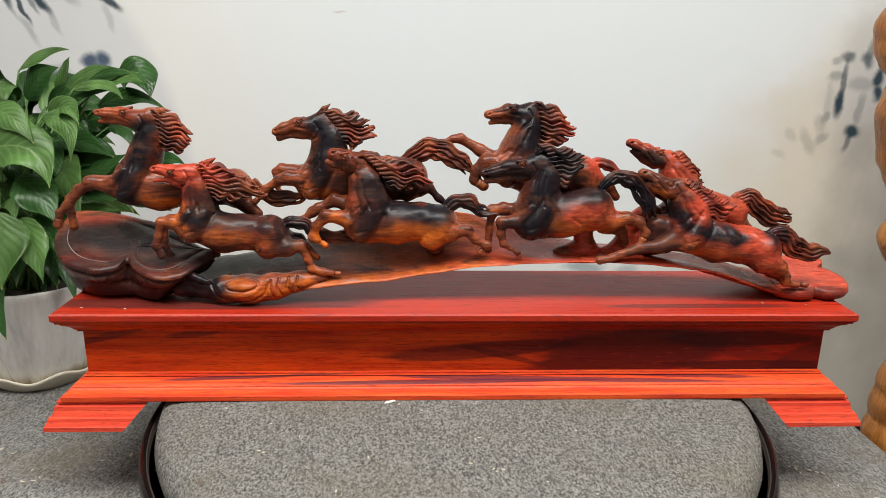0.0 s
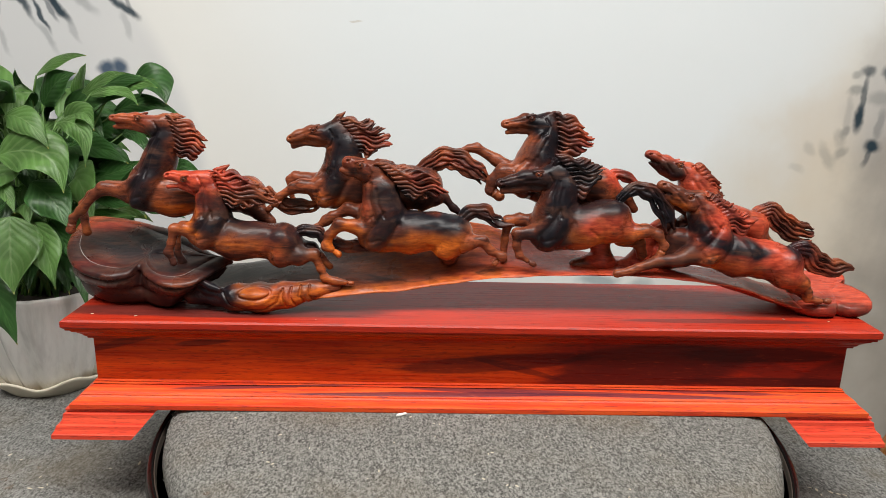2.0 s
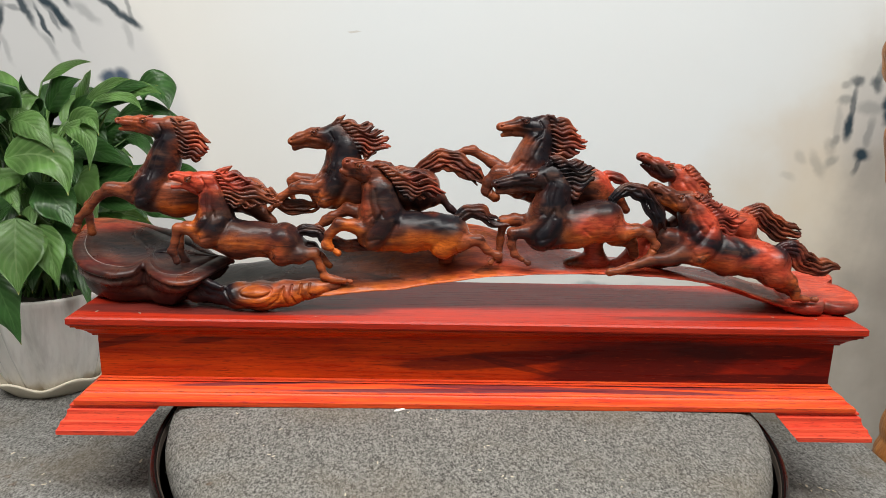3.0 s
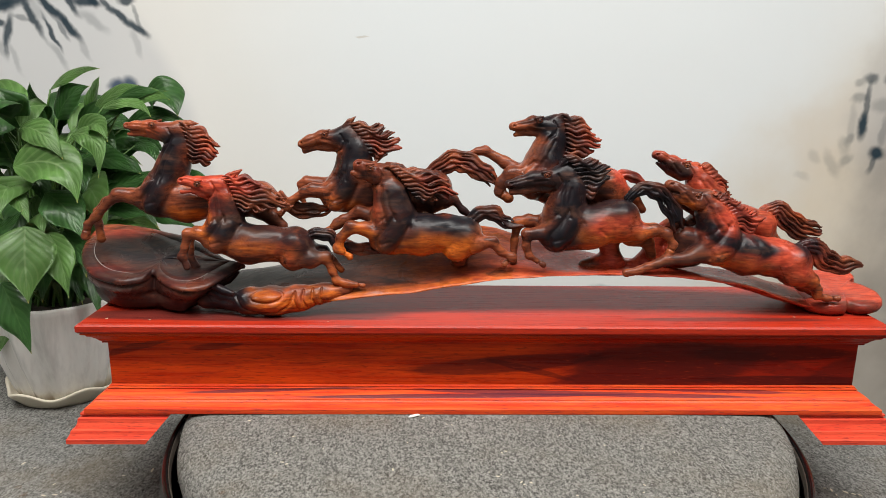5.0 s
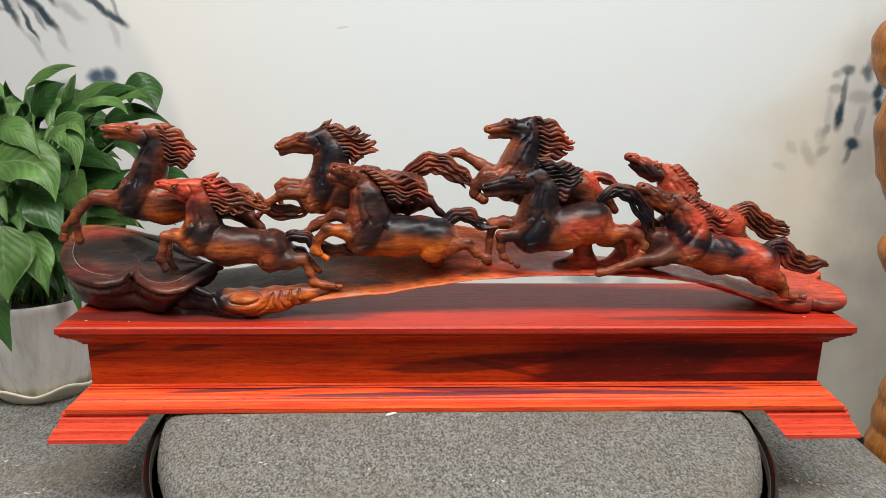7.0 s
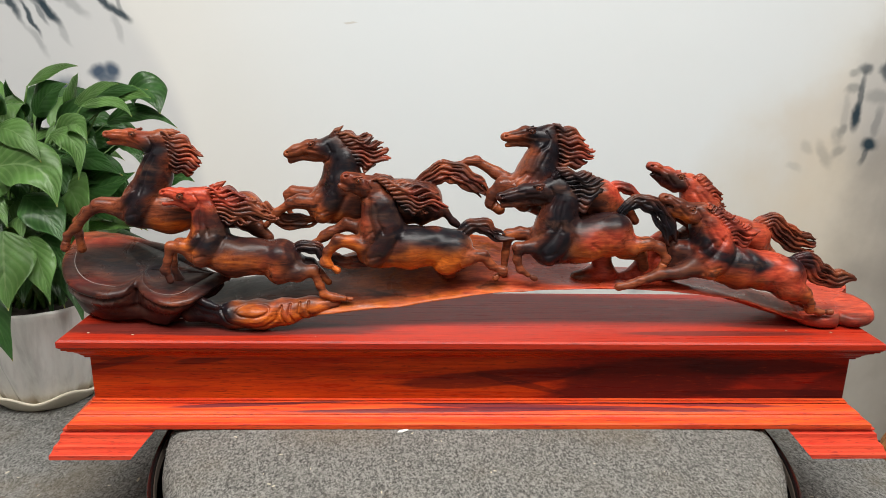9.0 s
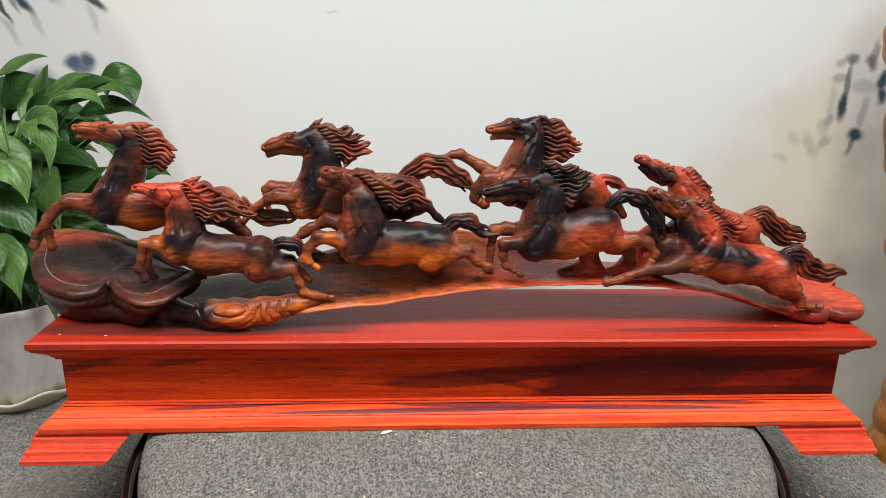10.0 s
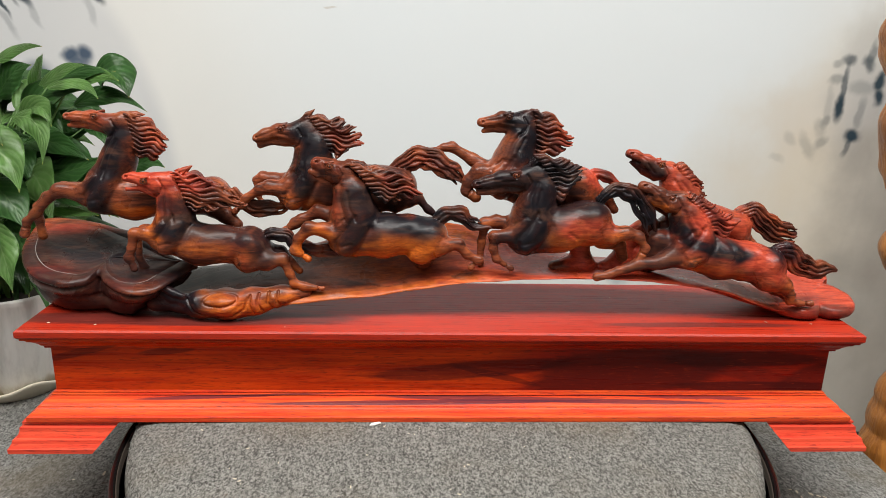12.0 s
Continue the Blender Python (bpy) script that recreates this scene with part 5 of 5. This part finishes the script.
plant.location = POT_AT


def glazed():
    m = Mat("white_glaze", 0.16)
    streak = m.noise(1.0, 4, 0.6, m.mapped((60, 60, 7)))
    sep = m.node("ShaderNodeSeparateXYZ")
    m.plug(m.co, sep.inputs[0])
    foot = m.span(sep.outputs[2], 0.035, 0.006)
    c = m.mix(m.span(streak, 0.4, 0.75), (0.80, 0.79, 0.765), (0.62, 0.61, 0.59))
    c = m.mix(m.math("MULTIPLY", foot, m.span(streak, 0.3, 0.6, 0.2, 0.9)), c, (0.30, 0.23, 0.13))
    m.colour(c)
    m.bump(m.noise(14), 0.2, 0.003)
    return m.m


def flutes(a, z):
    k = math.sin(15 * a + 9 * z + 1.2 * math.sin(3 * a))
    return 1 + 0.05 * k * abs(k) * min(1, max(0.0, (0.17 - z) / 0.03))


GLAZE = glazed()
CREAM = plaster("cream_glaze", (0.72, 0.66, 0.54))
SOIL = plaster("dark_soil", (0.03, 0.022, 0.016))
part("pot", lathe([(0.054, 0.006), (0.064, 0.008), (0.073, 0.03), (0.087, 0.075), (0.097, 0.12), (0.102, 0.156), (0.104, 0.164), (0.101, 0.168), (0.097, 0.164), (0.096, 0.150), (0.09, 0.148)], (0, 0, 0), 130, flutes), GLAZE, plant, "white glazed pot with slanting flutes", True)
part("soil", lathe([(0.0955, 0.1485), (0.094, 0.1535), (0.05, 0.158), (0.005, 0.159)], (0, 0, 0), 48), SOIL, plant, "dark potting soil", True)
saucer = lathe([(0.052, 0.0005), (0.070, 0.001), (0.083, 0.018), (0.087, 0.023), (0.085, 0.0255), (0.081, 0.0225), (0.070, 0.0055), (0.052, 0.005)], (0, 0, 0), 140, lambda a, z: 1 + 0.04 * math.sin(6 * a + 1.2) * (z > 0.01))
for v in saucer.verts:
    if v.co.z > 0.01:
        v.co.z += 0.0055 * math.sin(6 * math.atan2(v.co.y, v.co.x) + 0.4)
part("saucer", saucer, CREAM, plant, "cream saucer with a wavy rim", True)
rng = np.random.default_rng(11)


def stalk(bm, p0, p1, p2, r):
    rows = []
    for t in np.linspace(0, 1, 9):
        p = (1 - t) ** 2 * p0 + 2 * t * (1 - t) * p1 + t * t * p2
        rows.append([tuple(p + np.array((math.cos(a), math.sin(a), 0.0)) * r * (1.2 - 0.5 * t)) for a in [2 * math.pi * j / 6 for j in range(6)]])
    return loft(rows, bm)


def leaf(a, m, t, width, light, stem=True):
    """A pointed leaf from its stalk at a, over m, to its tip t."""
    a, m, t = (np.array(p) - np.array(POT_AT) for p in (a, m, t))
    mid = 2 * m - 0.5 * (a + t)
    n, k = 28, 6
    toward = np.array((0.15, -0.85, 0.5)) + rng.normal(0, 0.12, 3)
    fold, wav, ph, twist = rng.uniform(0.10, 0.45), rng.uniform(0.10, 0.26), rng.uniform(0, 6), rng.uniform(-0.5, 0.5)
    bm = bmesh.new()
    uv = bm.loops.layers.uv.new("UVMap")
    grid, flat = [], {}
    for i in range(n + 1):
        s = i / n
        p = (1 - s) ** 2 * a + 2 * s * (1 - s) * mid + s * s * t
        d = 2 * (1 - s) * (mid - a) + 2 * s * (t - mid)
        d /= np.linalg.norm(d)
        side = np.cross(d, toward)
        side /= np.linalg.norm(side)
        up = np.cross(side, d)
        side = side * math.cos(twist * s) + up * math.sin(twist * s)
        up = np.cross(side, d)
        w = 0.54 * width * (math.sin(math.pi * min(1, s * 1.01) ** 0.70) if 0 < s < 1 else 0.0) * (1 - 0.35 * max(0.0, (s - 0.6) / 0.4)) + 0.0004
        row = []
        for j in range(-k, k + 1):
            q = j / k
            lift = fold * abs(q) - 0.22 * q * q + wav * math.sin(9 * s + ph + (2 if q > 0 else 0)) * q * q + 0.02 * math.sin(46 * (s - 0.37 * abs(q))) * min(1, 4 * abs(q)) * (1 - abs(q))
            vert = bm.verts.new(p + side * q * w + up * lift * w)
            flat[vert] = (s, 0.5 + 0.5 * q)
            row.append(vert)
        grid.append(row)
    for r0, r1 in zip(grid, grid[1:]):
        for j in range(2 * k):
            f = bm.faces.new((r0[j], r0[j + 1], r1[j + 1], r1[j]))
            for loop in f.loops:
                loop[uv].uv = flat[loop.vert]
    bmesh.ops.solidify(bm, geom=list(bm.faces), thickness=0.0005)
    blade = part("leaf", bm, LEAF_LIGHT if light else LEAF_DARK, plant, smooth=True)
    if stem:
        foot = np.array((rng.uniform(-0.05, 0.05), rng.uniform(-0.05, 0.05), 0.154))
        lean = foot + (a - foot) * np.array((0.35, 0.35, 0.75))
        part("stem", stalk(bmesh.new(), foot, lean, a + 0.02 * (mid - a), 0.0022), STEM, blade, smooth=True)


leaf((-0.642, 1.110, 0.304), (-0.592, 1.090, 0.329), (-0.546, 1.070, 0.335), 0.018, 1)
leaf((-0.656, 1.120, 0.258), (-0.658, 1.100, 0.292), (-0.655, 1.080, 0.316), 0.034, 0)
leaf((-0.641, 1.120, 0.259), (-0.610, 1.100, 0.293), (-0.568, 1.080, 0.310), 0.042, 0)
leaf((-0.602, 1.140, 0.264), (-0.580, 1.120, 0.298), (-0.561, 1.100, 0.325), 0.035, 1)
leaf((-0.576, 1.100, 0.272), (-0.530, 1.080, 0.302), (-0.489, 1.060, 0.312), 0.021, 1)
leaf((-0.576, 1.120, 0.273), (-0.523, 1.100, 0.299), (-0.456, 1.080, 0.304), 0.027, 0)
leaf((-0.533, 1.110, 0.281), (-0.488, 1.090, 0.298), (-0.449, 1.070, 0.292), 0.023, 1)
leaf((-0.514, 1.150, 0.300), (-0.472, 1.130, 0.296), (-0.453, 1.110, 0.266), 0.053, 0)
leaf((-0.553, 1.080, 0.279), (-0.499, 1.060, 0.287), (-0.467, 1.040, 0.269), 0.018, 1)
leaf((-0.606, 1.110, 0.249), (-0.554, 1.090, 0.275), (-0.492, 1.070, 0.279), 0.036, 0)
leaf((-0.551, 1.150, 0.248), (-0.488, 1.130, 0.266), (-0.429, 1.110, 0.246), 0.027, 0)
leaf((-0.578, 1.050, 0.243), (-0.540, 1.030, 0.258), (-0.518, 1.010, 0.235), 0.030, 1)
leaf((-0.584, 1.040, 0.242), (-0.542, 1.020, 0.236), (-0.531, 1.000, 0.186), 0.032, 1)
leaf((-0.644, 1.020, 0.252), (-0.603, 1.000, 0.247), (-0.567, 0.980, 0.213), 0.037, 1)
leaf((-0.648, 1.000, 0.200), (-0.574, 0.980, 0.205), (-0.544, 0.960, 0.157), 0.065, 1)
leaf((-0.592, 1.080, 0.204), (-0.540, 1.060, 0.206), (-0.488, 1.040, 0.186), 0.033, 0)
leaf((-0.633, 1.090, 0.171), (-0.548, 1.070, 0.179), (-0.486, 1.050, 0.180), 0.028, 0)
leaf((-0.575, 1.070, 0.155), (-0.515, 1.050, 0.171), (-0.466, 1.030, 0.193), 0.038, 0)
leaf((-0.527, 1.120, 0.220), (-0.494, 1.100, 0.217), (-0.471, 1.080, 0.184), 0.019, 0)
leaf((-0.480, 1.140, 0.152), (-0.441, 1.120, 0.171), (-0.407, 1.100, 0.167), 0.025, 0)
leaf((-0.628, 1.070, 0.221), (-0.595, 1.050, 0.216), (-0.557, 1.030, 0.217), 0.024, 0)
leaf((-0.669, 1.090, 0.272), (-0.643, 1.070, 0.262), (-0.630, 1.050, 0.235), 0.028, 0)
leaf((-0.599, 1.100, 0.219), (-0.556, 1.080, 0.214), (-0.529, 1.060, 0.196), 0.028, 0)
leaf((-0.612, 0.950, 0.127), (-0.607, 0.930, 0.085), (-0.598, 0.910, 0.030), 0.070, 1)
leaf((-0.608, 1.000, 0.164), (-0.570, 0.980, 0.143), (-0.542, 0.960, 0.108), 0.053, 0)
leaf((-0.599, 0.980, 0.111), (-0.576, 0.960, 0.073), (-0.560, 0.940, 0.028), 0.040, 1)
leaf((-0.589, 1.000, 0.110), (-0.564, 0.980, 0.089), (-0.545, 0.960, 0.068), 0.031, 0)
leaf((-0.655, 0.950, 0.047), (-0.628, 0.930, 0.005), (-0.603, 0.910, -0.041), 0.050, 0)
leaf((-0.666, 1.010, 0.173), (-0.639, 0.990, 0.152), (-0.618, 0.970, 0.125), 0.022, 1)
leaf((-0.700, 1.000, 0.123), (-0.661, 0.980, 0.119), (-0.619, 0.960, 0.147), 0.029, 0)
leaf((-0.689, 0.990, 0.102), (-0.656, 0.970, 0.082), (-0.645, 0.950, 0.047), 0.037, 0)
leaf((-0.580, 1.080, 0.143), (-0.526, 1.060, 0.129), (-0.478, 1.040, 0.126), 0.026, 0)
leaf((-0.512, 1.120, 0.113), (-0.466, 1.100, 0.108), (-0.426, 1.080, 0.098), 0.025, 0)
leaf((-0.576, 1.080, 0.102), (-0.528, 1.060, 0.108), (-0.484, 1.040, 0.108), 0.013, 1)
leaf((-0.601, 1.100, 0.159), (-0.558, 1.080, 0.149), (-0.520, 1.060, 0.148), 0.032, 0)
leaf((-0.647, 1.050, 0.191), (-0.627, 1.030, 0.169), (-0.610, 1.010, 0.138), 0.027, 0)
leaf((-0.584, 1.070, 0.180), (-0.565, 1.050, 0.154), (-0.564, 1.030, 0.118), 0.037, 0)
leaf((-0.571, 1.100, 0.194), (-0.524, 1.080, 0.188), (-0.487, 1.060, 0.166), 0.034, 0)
# the inner foliage, mostly in the darker green that paints in its shade
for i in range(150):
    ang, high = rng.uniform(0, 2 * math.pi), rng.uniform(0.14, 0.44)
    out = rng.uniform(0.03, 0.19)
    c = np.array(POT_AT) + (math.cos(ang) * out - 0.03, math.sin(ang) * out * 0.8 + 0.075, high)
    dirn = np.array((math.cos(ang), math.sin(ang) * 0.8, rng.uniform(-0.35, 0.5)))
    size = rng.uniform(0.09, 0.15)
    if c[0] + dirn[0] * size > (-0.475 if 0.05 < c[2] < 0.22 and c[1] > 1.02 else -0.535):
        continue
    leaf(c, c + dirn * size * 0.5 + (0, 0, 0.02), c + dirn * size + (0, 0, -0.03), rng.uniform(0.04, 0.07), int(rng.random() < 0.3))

# ---- honey-coloured root carving beyond the table ----
r = Horse((0.864, 1.25, 0.039), 0.004)
r.chain([(-72, 0, 351, 49), (-64, 0, 331, 53)], 4)
r.chain([(-63, 0, 318, 49), (-59, 0, 308, 46)], 4)
r.chain([(-32, 0, 286, 42), (-39, 0, 203, 51), (-24, 0, 137, 51), (19, 0, 65, 55), (32, 0, 0, 55)], 4)
r.chain([(-2, 0, -22, 44), (6, 0, -28, 46)], 4)
r.chain([(11, 0, -44, 44), (19, 0, -50, 46)], 4)
r.chain([(49, 0, -77, 53), (84, 0, -157, 59), (104, 0, -252, 63)], 4)
r.chain([(75, 0, -326, 61), (81, 0, -351, 65)], 4)
r.chain([(79, 0, -379, 70), (96, 0, -414, 80), (127, 0, -507, 116)], 4)
r.chain([(68, 0, -440, 65), (99, 0, -547, 95), (119, 0, -616, 111)], 4)
r.chain([(156, 0, -588, 127), (171, 0, -658, 132)], 4)


def honey_wood():
    m = Mat("honey_coloured_wood", 0.4)
    grain = m.noise(1.0, 5, 0.6, m.mapped((60, 60, 9)), 0.8)
    big = m.noise(7, 3)
    c = m.mix(m.span(grain, 0.3, 0.7), (0.27, 0.088, 0.014), (0.50, 0.195, 0.038))
    m.colour(m.mix(m.span(big, 0.45, 0.7), c, (0.22, 0.085, 0.03)))
    m.bump(m.math("ADD", grain, m.noise(22, 4)), 0.6, 0.008)
    return m.m


def lumps(r):
    v, q, s = r.skin()
    me = bpy.data.meshes.new("root_carving")
    me.from_pydata(v, [], q)
    me.shade_smooth()
    me.materials.append(honey_wood())
    return me


tagged(new("root_carving", lumps(r)), "tall honey-coloured carved root wood standing on the floor", "wood carving")

# ---- loose fibres of the felt ----
def fibres(name, spots, colour, parent, label):
    """Fine hairs that lie on the felt, each a thin three-sided spike."""
    verts, faces = [], []
    for x, y, z in spots:
        ang, size, thick = rng.uniform(0, 2 * math.pi), rng.uniform(0.0012, 0.004), rng.uniform(0.00012, 0.00024)
        way = np.array((math.cos(ang), math.sin(ang), rng.uniform(0.0, 0.9)))
        side = np.array((-way[1], way[0], 0.0))
        p, n = np.array((x, y, z)), len(verts)
        verts += [p - side * thick, p + side * thick, p + (0, 0, 1.6 * thick), p + way * size * 0.6 + side * size * rng.uniform(-0.2, 0.2), p + way * size]
        faces += [(n, n + 1, n + 3), (n + 1, n + 2, n + 3), (n + 2, n, n + 3), (n, n + 1, n + 4), (n + 1, n + 2, n + 4), (n + 2, n, n + 4)]
    me = bpy.data.meshes.new(name)
    me.from_pydata([tuple(v) for v in verts], [], faces)
    me.materials.append(Mat(name + "_wool", 0.9, spec=0.1).colour(colour).m)
    ob = new(name, me)
    ob.parent = parent
    tagged(ob, label, kind="stuff")


def on_cushion(n):
    out = []
    for _ in range(n):
        a, r = rng.uniform(math.pi, 2 * math.pi), 0.3492 * math.sqrt(rng.uniform(0.1, 1.0))
        z = np.interp(r, (0.2, 0.317, 0.336, 0.346, 0.3495), (-0.0461, -0.0475, -0.0513, -0.060, -0.074))
        out.append((SC[0] + r * math.cos(a), SC[1] + r * math.sin(a), z))
    return out


def on_table(n):
    return [(rng.uniform(-0.95, -0.36), rng.uniform(0.5, 1.05), GROUND) if i % 3 else (rng.uniform(0.36, 0.58), rng.uniform(0.5, 1.0), GROUND) for i in range(n)]


fibres("pale_fuzz", on_cushion(6000), (0.36, 0.355, 0.335), stand, "pale loose felt fibres")
fibres("dark_fuzz", on_cushion(5000), (0.035, 0.033, 0.03), stand, "dark loose felt fibres")
fibres("pale_fuzz", on_table(4000), (0.40, 0.395, 0.37), table, "pale loose felt fibres")
fibres("dark_fuzz", on_table(3000), (0.04, 0.035, 0.03), table, "dark loose felt fibres")

# ---- wood shavings on the felt ----
CHIP = Mat("pale_wood_chip", 0.7).colour((0.62, 0.55, 0.42)).m


def flake(bm, x, y, z, size, ang):
    c, s = math.cos(ang), math.sin(ang)
    pts = [(-1, -0.25, 0), (-0.2, -0.4, 0.1), (1, -0.1, 0.25), (0.7, 0.3, 0.2), (-0.5, 0.3, 0.05)]
    rows = [[(x + size * (c * p - s * q), y + size * (s * p + c * q), z + size * (h + k)) for p, q, h in pts] for k in (0.0, 0.18)]
    loft(rows, bm)


chips = bmesh.new()
for i in range(90):
    ang, rad = rng.uniform(math.pi, 2 * math.pi), 0.33 * math.sqrt(rng.random())
    x, y = SC[0] + rad * math.cos(ang), SC[1] + rad * math.sin(ang)
    if y < 0.74:
        flake(chips, x, y, -0.0462 + (0 if rad < 0.30 else -0.003), rng.choice([0.0007, 0.001, 0.0014, 0.002]), rng.uniform(0, 6))
for i in range(70):
    x, y = (rng.uniform(-0.9, -0.37), rng.uniform(0.6, 1.0)) if i % 2 else (rng.uniform(0.37, 0.57), rng.uniform(0.6, 0.9))
    flake(chips, x, y, GROUND + 0.0004, rng.choice([0.0008, 0.0012, 0.002]), rng.uniform(0, 6))
for x, y, size in ((0.4416, 0.7935, 0.004), (0.4423, 0.7835, 0.0025), (0.4571, 0.7888, 0.004), (0.4648, 0.7853, 0.003), (0.4718, 0.783, 0.0025), (-0.6006, 0.8567, 0.003), (-0.5354, 0.7828, 0.003), (-0.5224, 0.7844, 0.003), (-0.4574, 0.8276, 0.002), (-0.4255, 0.8395, 0.004), (-0.5165, 0.8985, 0.002)):
    flake(chips, x, y, GROUND + 0.0006, size, 40 * x + 7 * y)
for x, y in ((-0.43, 0.77), (-0.38, 0.766), (-0.18, 0.762), (0.36, 0.785), (0.41, 0.78), (0.2, 0.86)):
    flake(chips, x, y, 0.0581, 0.0016, 7 * x)
tagged(part("wood_shavings", chips, CHIP), "tiny pale wood shavings scattered over the grey felt", "wood shavings", kind="stuff")
big = bmesh.new()
flake(big, 0, 0, 0, 0.0065, 0.15)
shaving = tagged(part("wood_chip", big, Mat("white_chip", 0.6).colour((0.8, 0.78, 0.74)).m), "white curled wood chip lying on grey felt", "wood chip")
shaving.location = (-0.083, 0.738, -0.0457)
